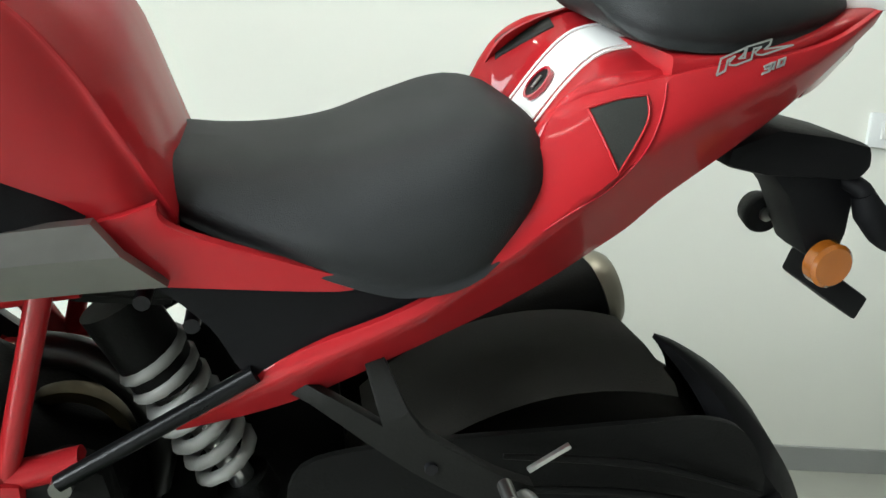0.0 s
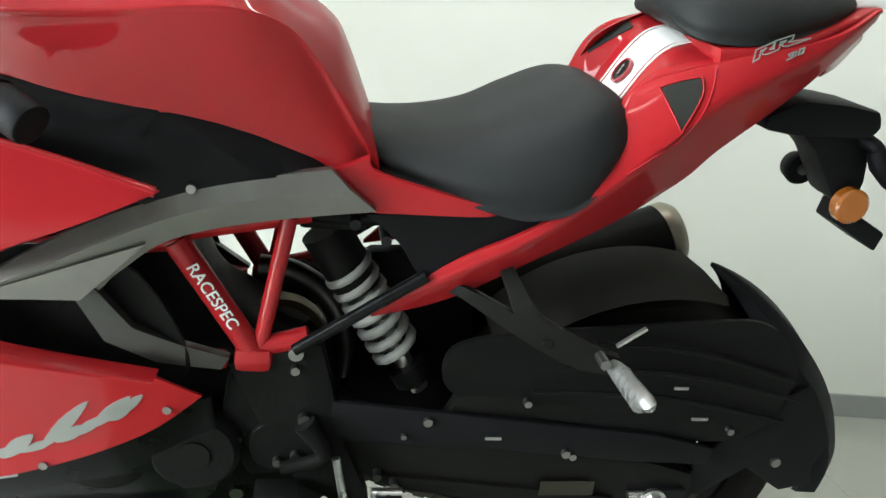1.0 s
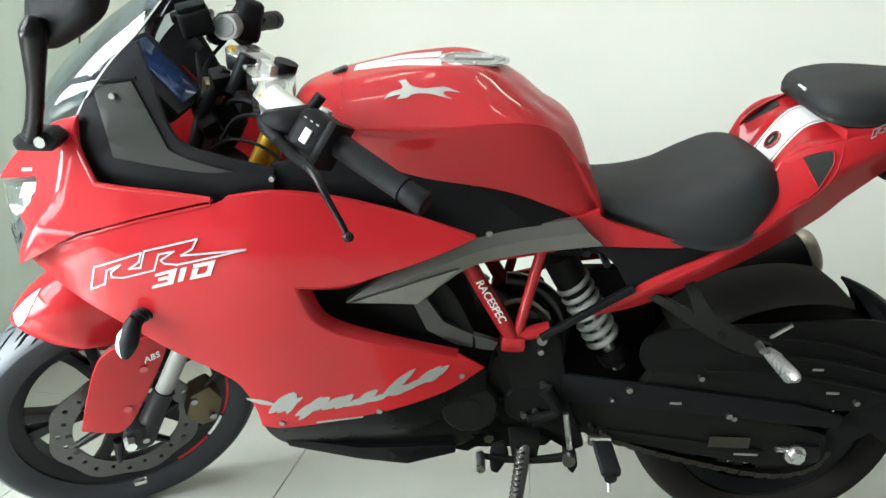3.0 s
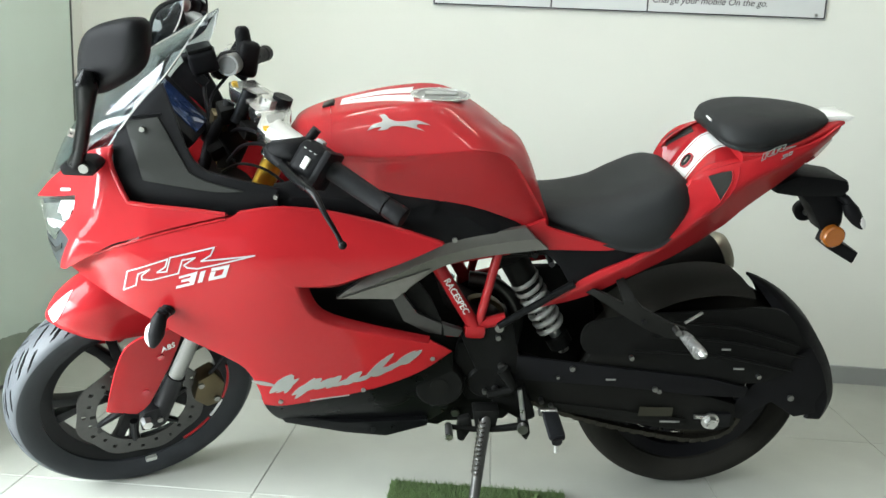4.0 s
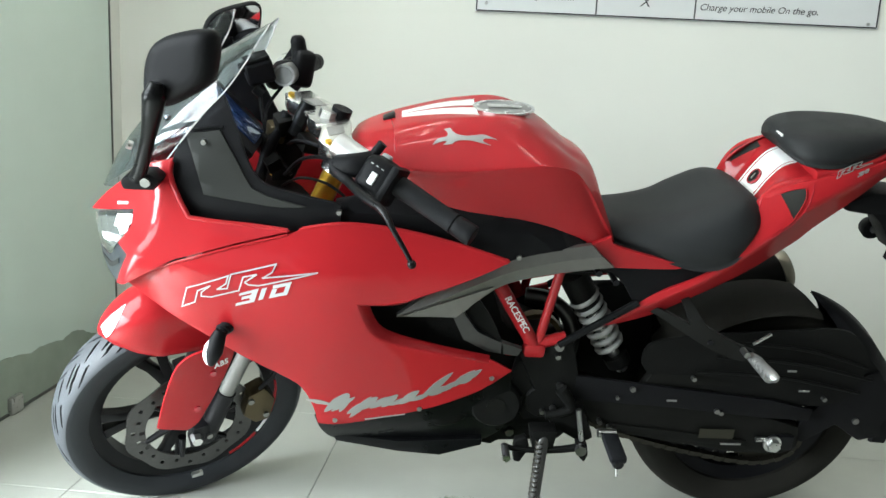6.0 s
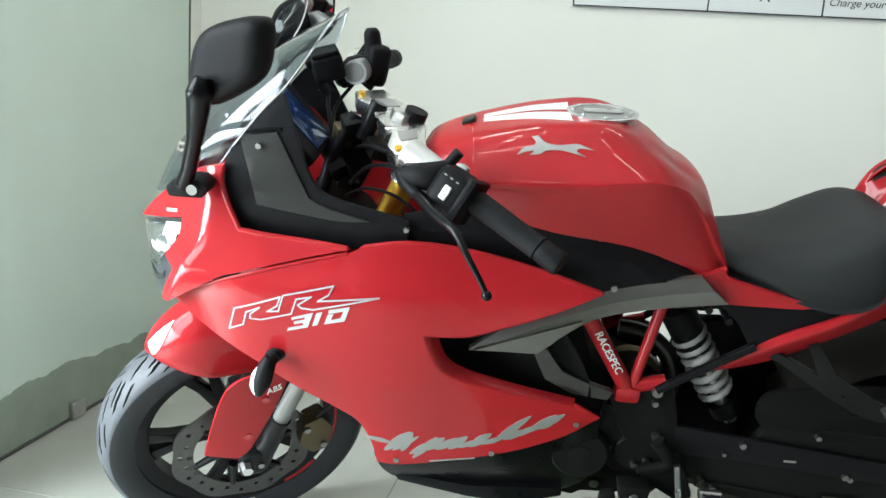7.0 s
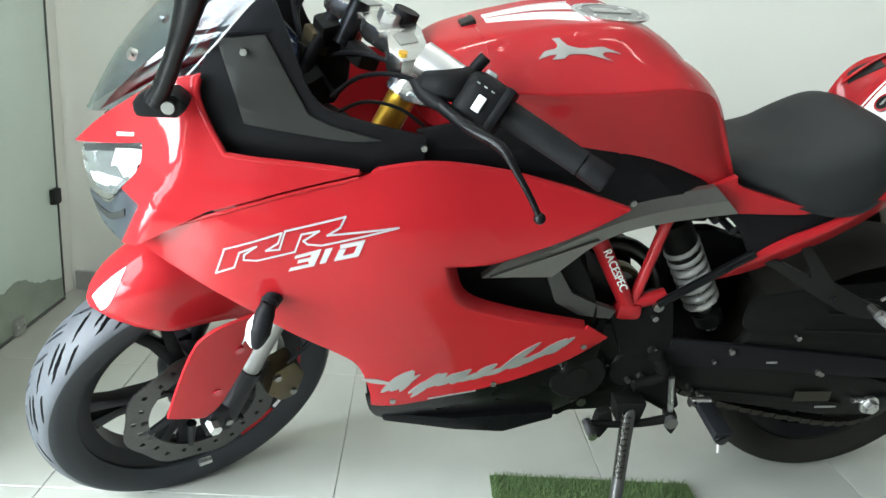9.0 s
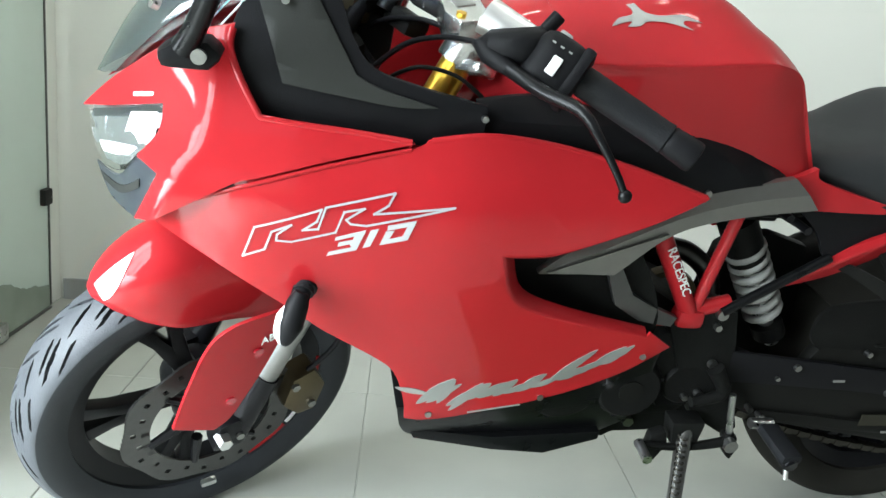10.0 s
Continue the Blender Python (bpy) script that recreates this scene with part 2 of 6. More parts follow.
def lathe(profile, n=64, centre=(0, 0, 0), closed=True, f=None, twist=None):
    """Turns a profile of (radius, y) round the y axis."""
    bm = bmesh.new()
    vs = []
    for k in range(n):
        t = 2 * math.pi * k / n
        row = []
        for i, (r, y) in enumerate(profile):
            rr = r + (f(t, i) if f else 0)
            w = t + (twist(i) if twist else 0)
            row.append(bm.verts.new((centre[0] + rr * math.cos(w), centre[1] + y, centre[2] + rr * math.sin(w))))
        vs.append(row)
    m = len(profile)
    for k in range(n):
        for i in range(m if closed else m - 1):
            bm.faces.new((vs[k][i], vs[(k + 1) % n][i], vs[(k + 1) % n][(i + 1) % m], vs[k][(i + 1) % m]))
    return bm


def box(cx, cy, cz, sx, sy, sz, bevel=0.004, m=None, seg=2):
    bm = bmesh.new()
    bmesh.ops.create_cube(bm, size=1.0)
    bmesh.ops.transform(bm, matrix=Matrix.Diagonal((sx, sy, sz, 1)), verts=bm.verts)
    bevel_sharp(bm, min(bevel, 0.45 * min(sx, sy, sz)), 30, seg)
    if m is not None:
        bmesh.ops.transform(bm, matrix=m, verts=bm.verts)
    bmesh.ops.translate(bm, vec=(cx, cy, cz), verts=bm.verts)
    return bm


def body(stations, section, n=40, tilt=0.0):
    """A body lofted along x: section(values) gives half a ring (y, z) from the top centre to the bottom centre."""
    xs = stations[0]
    rings = []
    for k in range(n + 1):
        x = xs[0] + (xs[-1] - xs[0]) * k / n
        half = spline([tuple(h) for h in section(*[cr(xs, s, x) for s in stations[1:]])], 5)
        rings.append([(x, y, z + tilt * y) for y, z in half] + [(x, -y, z - tilt * y) for y, z in half[-2:0:-1]])
    return skin(rings)


def thing(name, label, category, m=None, group="", kind=""):
    ob = new(name)
    ob.empty_display_size = 0.1
    if m is not None:
        ob.matrix_world = m
    return tagged(ob, label, category, group, kind)


# ---- room ----


def slab(name, u0, u1, v0, v1, z0, z1, material, label, category, kind="structure", bevel=0.0):
    ob = part(name, box((u0 + u1) / 2, (v0 + v1) / 2, (z0 + z1) / 2, u1 - u0, v1 - v0, z1 - z0, bevel), material, None, "", 0)
    ob.matrix_world = ROOM
    return tagged(ob, label, category, "", kind)


GLASS_U, BACK_V = -1.455, 1.04
floor = slab("floor", -4.0, 4.4, -6.0, 1.2, -0.12, -0.004, GROUT, "pale glossy vitrified tile floor of a showroom", "floor")
wall_north = slab("wall_north", -4.0, 4.4, BACK_V, BACK_V + 0.2, 0.0, CEIL, WALL, "plain cream painted showroom wall", "wall")
# unseen east and south walls, made dark only to dull reflections in the bodywork
wall_east = slab("wall_east", 4.2, 4.4, -6.0, BACK_V, 0.0, CEIL, OUTER, "unseen grey side wall, darkened to dull reflections", "wall")
wall_west = slab("wall_west", -2.25, -2.05, -0.75, BACK_V, 0.0, CEIL, WALL, "plain cream wall beyond the glass partition", "wall")
slab("wall_west", -2.25, -2.05, -6.0, -2.65, 0.0, CEIL, WALL, "plain cream wall beside the glazed opening", "wall")
slab("wall_west", -2.25, -2.05, -2.65, -0.75, 2.6, CEIL, WALL, "cream lintel over the glazed opening", "wall")
# slab added behind the glass end, keeps stray window light off the wall
slab("light_baffle", -2.05, GLASS_U - 0.014, 0.945, BACK_V, 0.0, CEIL, WALL, "cream slab added behind the glass partition to stop stray light", "wall")
ceiling = slab("ceiling", -4.2, 4.4, -6.0, 1.24, CEIL, CEIL + 0.15, CEILM, "plain white painted ceiling", "ceiling")
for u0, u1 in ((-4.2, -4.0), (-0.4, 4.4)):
    slab("wall_south", u0, u1, -6.15, -6.0, 0.0, CEIL, OUTER, "unseen grey wall beside the shop front opening, darkened to dull reflections", "wall")
slab("wall_south", -4.0, -0.4, -6.15, -6.0, 2.7, CEIL, OUTER, "unseen grey lintel over the shop front opening, darkened to dull reflections", "wall")
slab("baseboard", GLASS_U, 4.2, BACK_V - 0.012, BACK_V, 0.0, 0.07, SKIRT, "grey tiled skirting along the wall", "baseboard", bevel=0.002)
slab("ground", -40, 40, -60, 20, -0.3, -0.13, GROUT, "plain ground under the building", "ground")

# bars out of view, added to split the window's reflection on the paint
frame_thing = thing("reflection_bars", "unseen grey window bars, added to break up reflections in the paint", "window", ROOM, "", "structure")
for v in (-2.64, -2.015, -1.385, -0.76):
    part("mullion", box(-2.06, v, 1.30, 0.05, 0.06, 2.60, 0.004), SKIRT, frame_thing, "grey upright window bar")
for z in (0.04, 1.23, 2.56):
    for v in (-2.33, -1.70, -1.07):
        part("transom", box(-2.06, v, z, 0.045, 0.568, 0.07, 0.004), SKIRT, frame_thing, "grey cross bar")

# ---- motorcycle ----
BIKE = thing("motorcycle", "red fully faired sports motorcycle leaning on its side stand", "motorcycle", pose(0, 0, 0, 13.0, 0, 0))
RAKE = radians(23.6)
AXIS = Vector((math.sin(RAKE), 0, math.cos(RAKE)))
HEAD = Vector((-0.82, 0, 0))
STEER = Matrix.Translation(HEAD) @ Matrix.Rotation(radians(28), 4, AXIS) @ Matrix.Translation(-HEAD)
UNSTEER = STEER.inverted()
FAX, RAX = Vector((-0.73, 0, 0.293)), Vector((0.697, 0, 0.306))


def half_width(x, z):
    a = cr([0.25, 0.35, 0.45, 0.6, 0.72, 0.78, 0.85, 0.92, 1.0], [0.12, 0.185, 0.21, 0.262, 0.288, 0.285, 0.25, 0.22, 0.19], z)
    b = cr([-0.92, -0.86, -0.8, -0.75, -0.7, -0.63, -0.5, -0.35, -0.2, 0, 0.2], [0.1, 0.3, 0.55, 0.74, 0.87, 0.97, 1, 1, 0.93, 0.85, 0.75], x)
    return a * b


FAIRING = [(-0.41, 0.856, "s"), (-0.33, 0.866), (-0.236, 0.858), (-0.115, 0.833), (0.005, 0.799, "s"), (-0.08, 0.762), (-0.158, 0.733), (-0.222, 0.714), (-0.297, 0.714, "s"),
           (-0.262, 0.632), (-0.172, 0.588), (-0.015, 0.546, "s"), (-0.012, 0.557, "s"), (0.039, 0.52, "s"), (-0.019, 0.464), (-0.084, 0.427), (-0.164, 0.398),
           (-0.271, 0.373), (-0.345, 0.361), (-0.382, 0.366, "s"), (-0.39, 0.413), (-0.414, 0.478), (-0.45, 0.514), (-0.521, 0.565), (-0.577, 0.612), (-0.633, 0.652), (-0.688, 0.682),
           (-0.735, 0.70), (-0.776, 0.706, "s"), (-0.72, 0.745), (-0.66, 0.778), (-0.618, 0.794), (-0.54, 0.818), (-0.43, 0.845)]
LIP_OUT = [(-0.08, 0.763), (-0.158, 0.734), (-0.222, 0.715), (-0.297, 0.715, "s"), (-0.262, 0.632), (-0.172, 0.588), (-0.015, 0.547)]
LIP_IN = [(-0.085, 0.757), (-0.158, 0.724), (-0.212, 0.700), (-0.272, 0.699, "s"), (-0.244, 0.641), (-0.161, 0.601), (-0.012, 0.554)]
COWL = [(-0.776, 0.712, "s"), (-0.66, 0.784), (-0.618, 0.80), (-0.54, 0.824), (-0.428, 0.852, "s"), (-0.493, 0.856), (-0.619, 0.862, "s"), (-0.643, 0.902), (-0.659, 0.937), (-0.655, 0.966, "s"),
        (-0.70, 0.95), (-0.741, 0.925), (-0.815, 0.865), (-0.866, 0.812, "s"), (-0.742, 0.856, "s"), (-0.747, 0.822), (-0.774, 0.788, "s"), (-0.742, 0.784, "s")]


def cowl_width(x, z):
    """Two flat facets, to the side and to the front, that meet in a soft crease."""
    crease = cr([0.70, 0.745, 0.80, 0.832, 0.90, 0.97], [-0.752, -0.742, -0.716, -0.692, -0.678, -0.668], z)

    def flank(x):
        return half_width(x, z) if x > -0.58 else half_width(-0.58, z) + 0.14 * (x + 0.58)
    wc, wn = flank(crease), half_width(-0.855, z)
    fore = wc + (wc - wn) * (x - crease) / (crease + 0.855)
    back = flank(x)
    return 0.004 - 0.003 * math.log(math.exp(-back / 0.003) + math.exp(-fore / 0.003))


for side in (-1, 1):
    edge_line = spline([(-0.772, 0.705), (-0.72, 0.744), (-0.66, 0.777), (-0.618, 0.793), (-0.54, 0.817), (-0.432, 0.844)], 5)
    part("fairing_edge", tube([(x, side * (half_width(x, z) - 0.001), z) for x, z in edge_line], 0.0032, 8, 1), RED, BIKE, "rounded upper edge of the side fairing", 60)
    part("side_fairing", panel(FAIRING, half_width, 0.005, side), RED, BIKE, "glossy red side fairing")
    roll = spline([(-0.405, 0.855), (-0.33, 0.865), (-0.236, 0.857), (-0.115, 0.832), (0.0, 0.799)], 6)
    part("fairing_roll", tube([(x, side * (half_width(x, z) - 0.005), z - 0.002) for x, z in roll], 0.006, 10, 1), RED, BIKE, "rolled top edge of the side fairing", 60)
    roll = spline([(-0.658, 0.960), (-0.660, 0.937), (-0.645, 0.902), (-0.621, 0.864, "s"), (-0.55, 0.860), (-0.493, 0.857), (-0.432, 0.852)], 6)
    part("cowl_roll", tube([(x, side * (cowl_width(x, z) - 0.004), z) for x, z in roll], 0.005, 10, 1), RED, BIKE, "rolled edge of the nose cowl", 60)
    fold = []
    for o, v in zip(spline(LIP_OUT, 5), spline(LIP_IN, 5)):
        row = [(q[0], side * (half_width(q[0], q[1]) + 0.0005 - d), q[1]) for q, d in ((o, 0.0), (o + (v - o) * 0.12, 0.0005), (o + (v - o) * 0.3, 0.004), (v, 0.020))]
        fold.append(row + [(x, y - side * 0.004, z) for x, y, z in row[::-1]])
    part("vent_lip", skin(fold), RED, BIKE, "folded red lip round the air vent", 50)
    part("nose_cowl", panel(COWL, cowl_width, 0.008, side, 0.007), RED, BIKE, "glossy red nose cowl")


def tank_section(zt, a, b, zm, c, zb, s):
    """Half a section: rounded top, flank down to a soft crease, then the face beside the knee."""
    return [(0, zt), (0.6 * a, zt - 0.002 + 0.15 * s), (a, zt - 0.010 + s), (0.48 * a + 0.52 * b, zt - 0.40 * (zt - zm)), (b - 0.003, zm + 0.12 * (zt - zm)), (b, zm), (b - 0.003, zm - 0.012),
            (0.5 * b + 0.5 * c - 0.001, 0.5 * zm + 0.5 * zb), (c, zb, "s"), (0.5 * c, zb - 0.01), (0, zb - 0.012)]


TANK = [[-0.335, -0.318, -0.255, -0.15, -0.09, -0.03, 0.02, 0.08, 0.13, 0.165, 0.19, 0.24], [0.968, 0.992, 1.019, 1.044, 1.051, 1.053, 1.051, 1.027, 0.991, 0.972, 0.946, 0.83],
        [0.045, 0.075, 0.09, 0.10, 0.105, 0.108, 0.105, 0.098, 0.085, 0.075, 0.07, 0.06], [0.055, 0.105, 0.152, 0.178, 0.184, 0.188, 0.189, 0.184, 0.165, 0.145, 0.135, 0.12],
        [0.925, 0.938, 0.950, 0.956, 0.962, 0.970, 0.978, 0.982, 0.966, 0.925, 0.885, 0.805], [0.052, 0.10, 0.147, 0.172, 0.174, 0.166, 0.157, 0.148, 0.142, 0.140, 0.140, 0.145],
        [0.895, 0.880, 0.874, 0.874, 0.867, 0.857, 0.848, 0.832, 0.815, 0.80, 0.785, 0.758], [0.0, 0.0, 0.001, 0.005, 0.009, 0.013, 0.007, 0.0, 0.0, 0.002, 0.002, 0.0]]
part("fuel_tank", body(TANK, tank_section, 90), RED, BIKE, "glossy red sculpted fuel tank", 50)


def seat_section(zt, w, zb):
    h = zt - zb
    return [(0, zt), (0.55 * w, zt - min(0.003, 0.05 * h)), (0.85 * w, zt - min(0.022, 0.22 * h)), (w, zt - min(0.05, 0.4 * h) - 0.2 * h), (0.97 * w, zb + min(0.012, 0.15 * h)), (0.9 * w, zb), (0, zb)]


SEAT = [[0.208, 0.214, 0.228, 0.26, 0.31, 0.37, 0.43, 0.49, 0.53, 0.552, 0.566], [0.834, 0.842, 0.846, 0.846, 0.850, 0.864, 0.892, 0.917, 0.917, 0.904, 0.886], [0.05, 0.08, 0.10, 0.115, 0.135, 0.155, 0.165, 0.166, 0.151, 0.122, 0.085],
        [0.828, 0.816, 0.803, 0.790, 0.778, 0.766, 0.760, 0.78, 0.825, 0.86, 0.88]]
part("rider_seat", body(SEAT, seat_section, 30), VINYL, BIKE, "black textured vinyl rider seat", 60)
TAIL_TILT = 0.14  # the tail unit sits a little askew on its subframe
PSEAT = [[0.588, 0.592, 0.600, 0.615, 0.64, 0.68, 0.74, 0.80, 0.845, 0.862, 0.87], [1.030, 1.038, 1.045, 1.052, 1.059, 1.065, 1.068, 1.067, 1.062, 1.057, 1.052], [0.02, 0.055, 0.082, 0.104, 0.118, 0.124, 0.113, 0.09, 0.058, 0.036, 0.012],
         [1.024, 1.014, 1.004, 0.996, 0.993, 0.995, 1.006, 1.024, 1.040, 1.045, 1.048]]
part("pillion_seat", body(PSEAT, seat_section, 30, 0.4 * TAIL_TILT), VINYL, BIKE, "black vinyl pillion seat", 60)

# tail side panels: lofted between their upper edge, the ridge and the lower edge
UPPER = [(0.244, 0.607), (0.33, 0.685), (0.43, 0.745), (0.49, 0.792), (0.522, 0.85), (0.538, 0.912), (0.560, 0.952), (0.66, 0.994), (0.79, 1.026), (0.862, 1.050)]
RIDGE = [(0.244, 0.606), (0.335, 0.672), (0.44, 0.740), (0.51, 0.799), (0.555, 0.840), (0.600, 0.884), (0.64, 0.920), (0.71, 0.958), (0.79, 0.998), (0.865, 1.047)]
LOWER = [(0.244, 0.603), (0.345, 0.630), (0.445, 0.692), (0.535, 0.734), (0.605, 0.766), (0.658, 0.804), (0.690, 0.850), (0.745, 0.902), (0.80, 0.955), (0.866, 1.032)]


def tail_width(x, z):
    ridge = cr([p[0] for p in RIDGE], [p[1] for p in RIDGE], x)
    w = cr([0.24, 0.35, 0.5, 0.62, 0.72, 0.82, 0.92], [0.13, 0.150, 0.163, 0.157, 0.140, 0.108, 0.06], x)
    q = ridge - z
    below = 0.006 * math.log(1 + math.exp(max(-30, min(30, q / 0.006))))
    above = max(0, -q)
    return w - 0.6 * below - 0.40 * above - 1.6 * above * above


def ridged_panel(upper, mid, lower, wf, thick, side, tilt=0.0):
    """A shell lofted between its upper edge, a ridge and its lower edge, laid on the half-width wf."""
    upper = [(x, z + side * tilt * 0.13 * min(1, max(0, (x - 0.5) / 0.05)) * min(1, (0.88 - x) / 0.1)) for x, z in upper]
    rings = []
    for u, r, b in zip(spline(upper, 6), spline(mid, 6), spline(lower, 6)):
        line = [u + (r - u) * k / 6 for k in range(6)] + [r + (b - r) * k / 8 for k in range(9)]
        outer = [(p[0], side * wf(p[0], p[1]), p[1]) for p in line]
        rings.append(outer + [(x, y - side * thick, z) for x, y, z in outer[::-1]])
    bm = skin(rings)
    bmesh.ops.recalc_face_normals(bm, faces=bm.faces)
    return bevel_sharp(bm, 0.0025, 60)


for side in (-1, 1):
    part("tail_fairing", ridged_panel(UPPER, RIDGE, LOWER, tail_width, 0.008, side, TAIL_TILT), RED, BIKE, "glossy red tail side panel", 50)


def tyre_profile(R, w, rim, n=22):
    o = [(R - 0.55 * w * (1 - math.cos(a)), 0.98 * w * math.sin(a) / math.sin(1.35)) for a in [-1.35 + 2.7 * k / n for k in range(n + 1)]]
    y = o[-1][1]
    r = o[-1][0]
    side_wall = [(r - 0.35 * (r - rim), y * 1.0), (r - 0.7 * (r - rim), y * 0.93), (rim, y * 0.80), (rim - 0.006, y * 0.74), (rim - 0.006, -y * 0.74), (rim, -y * 0.80), (r - 0.7 * (r - rim), -y * 0.93), (r - 0.35 * (r - rim), -y)]
    return o + side_wall


def slant(i):
    return 0.55 * min(1.0, abs(i - 24) / 24)


def tread(t, i):
    """Depth of the long thin slanted grooves: three rows in turn on both flanks of the tread."""
    if i > 48:
        return 0
    a = abs(i - 24) / 24
    p = t * 60 / (2 * math.pi) + (0.5 if i > 24 else 0) + 1e-6
    k = math.floor(p)
    lo, hi, wide = ((0.02, 0.30, 0.10), (0.24, 0.62, 0.20), (0.10, 0.40, 0.10), (0.50, 0.80, 0.17))[k % 4]
    if not lo < a < hi:
        return 0
    u = (a - lo) / (hi - lo)
    return -0.006 if abs(p - k - 0.5) < 0.07 + wide * math.sin(math.pi * u) else 0


def wheel(name, c, R, w, rubber, m=None, pattern=True):
    rim_r = 0.222
    lip = [(rim_r, -0.62 * w), (rim_r + 0.006, -0.66 * w), (rim_r + 0.006, -0.58 * w), (rim_r - 0.012, -0.4 * w), (rim_r - 0.012, 0.4 * w), (rim_r + 0.006, 0.58 * w), (rim_r + 0.006, 0.66 * w), (rim_r, 0.62 * w),
           (rim_r - 0.03, 0.35 * w), (rim_r - 0.03, -0.35 * w)]
    rim = part(name, lathe(lip, 72, c), ALLOY, BIKE, "black five-spoke alloy wheel", 40, m)
    for k in range(5):
        a = 2 * math.pi * k / 5 + 0.68
        bm = bmesh.new()
        for da in (-0.15, 0.15):
            line = [(0.045, 0.0, 0.026), (0.085, da * 0.2, 0.020), (0.15, da * 0.7, 0.014), (rim_r - 0.016, da, 0.019)]
            left = [(r * math.cos(a + d + w / r * 0.8), r * math.sin(a + d + w / r * 0.8)) for r, d, w in line]
            right = [(r * math.cos(a + d - w / r * 0.8), r * math.sin(a + d - w / r * 0.8)) for r, d, w in line]
            arm = prism(left + right[::-1], -0.013, 0.013, 0.004)
            bmesh.ops.translate(arm, vec=c, verts=arm.verts)
            add(bm, arm)
        part("spoke", bm, ALLOY, rim, "", 40, m)
    part("hub", lathe([(0.012, -0.055), (0.05, -0.055), (0.055, -0.03), (0.045, 0), (0.055, 0.03), (0.05, 0.055), (0.012, 0.055)], 32, c), ALLOY, rim, "", 40, m)
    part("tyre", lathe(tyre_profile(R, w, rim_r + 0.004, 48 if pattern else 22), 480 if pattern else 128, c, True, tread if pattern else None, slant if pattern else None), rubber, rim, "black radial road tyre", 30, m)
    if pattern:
        # daylight painted in: pale tread, darker flanks, near-black grooves for their shade
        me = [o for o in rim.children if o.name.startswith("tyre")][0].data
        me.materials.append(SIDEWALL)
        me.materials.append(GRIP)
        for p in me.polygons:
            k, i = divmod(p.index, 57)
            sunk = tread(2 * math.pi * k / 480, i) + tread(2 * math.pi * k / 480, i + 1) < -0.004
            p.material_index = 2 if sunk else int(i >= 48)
    return rim


def disc(name, c, y, r0, r1, parent, m=None, holes=24):
    bm = bmesh.new()
    n, t = 72, 0.0045
    # the swept ring with rows of drilled holes left as gaps between small cells
    cells = 96
    for k in range(cells):
        for j, (a0, a1) in enumerate(((r0, r0 + 0.3 * (r1 - r0)), (r0 + 0.3 * (r1 - r0), r0 + 0.5 * (r1 - r0)), (r0 + 0.5 * (r1 - r0), r0 + 0.7 * (r1 - r0)), (r0 + 0.7 * (r1 - r0), r1))):
            if (j == 1 and k % 8 == 2) or (j == 2 and k % 8 == 6):
                continue
            wob = 0.004 * math.sin(k * 2 * math.pi / 12) if j == 3 else 0
            q = [2 * math.pi * k / cells, 2 * math.pi * (k + 1) / cells]
            pts = [(a0, q[0]), (a1 + wob, q[0]), (a1 + wob, q[1]), (a0, q[1])]
            f = [bm.verts.new((c[0] + r * math.cos(a), c[1] + y, c[2] + r * math.sin(a))) for r, a in pts]
            g = [bm.verts.new((v.co.x, v.co.y - t, v.co.z)) for v in f]
            bm.faces.new(f)
            bm.faces.new(g[::-1])
            for u in range(4):
                bm.faces.new((f[u], f[(u + 1) % 4], g[(u + 1) % 4], g[u]))
    bmesh.ops.remove_doubles(bm, verts=bm.verts, dist=1e-5)
    ob = part(name, bm, DISC, parent, "drilled steel brake disc", 30, m)
    for k in range(6):
        a = 2 * math.pi * k / 6
        carrier = (tube([c + Vector((0.05 * math.cos(a), y, 0.05 * math.sin(a))), c + Vector(((r0 + 0.004) * math.cos(a + 0.25), y - 0.002, (r0 + 0.004) * math.sin(a + 0.25)))], [0.010, 0.007], 8, 1))
        part("disc_carrier", carrier, ALLOY, parent, "", 40, m)
    return ob


front = wheel("front_wheel", FAX, 0.293, 0.056, RUBBER, STEER)
disc("brake_disc", FAX, -0.075, 0.105, 0.15, front, STEER)
bm = box(FAX.x + 0.003, -0.062, 0.293 - 0.205, 0.028, 0.012, 0.012, 0.003)
part("wheel_weight", bm, STEEL, front, "", 40, STEER)
RAX_W = RAX + Vector((0, 0.04, 0))
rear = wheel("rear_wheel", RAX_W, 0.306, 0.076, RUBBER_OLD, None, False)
disc("brake_disc", RAX, 0.09, 0.08, 0.12, rear)
# added dark disc, so the bright floor doesn't show between the spokes
part("wheel_blank", lathe([(0.03, 0.02), (0.19, 0.03), (0.195, 0.035), (0.03, 0.035)], 48, RAX_W), ALLOY, rear, "dark disc added to close the wheel from view", 40)
# rim stripe, widened to paint in the reflection along the rim
for a0, a1, mt in ((5.15, 5.55, RED), (5.58, 5.85, WHITE), (5.88, 6.4, RED)):
    rings = []
    for k in range(9):
        a = a0 + (a1 - a0) * k / 8
        rings.append([(FAX.x + r * math.cos(a), y, FAX.z + r * math.sin(a)) for r, y in ((0.2275, -0.0376), (0.2150, -0.0340), (0.2146, -0.0312), (0.226, -0.0340))])
    part("rim_stripe_sheen", skin(rings), mt, front, "", 40, STEER)


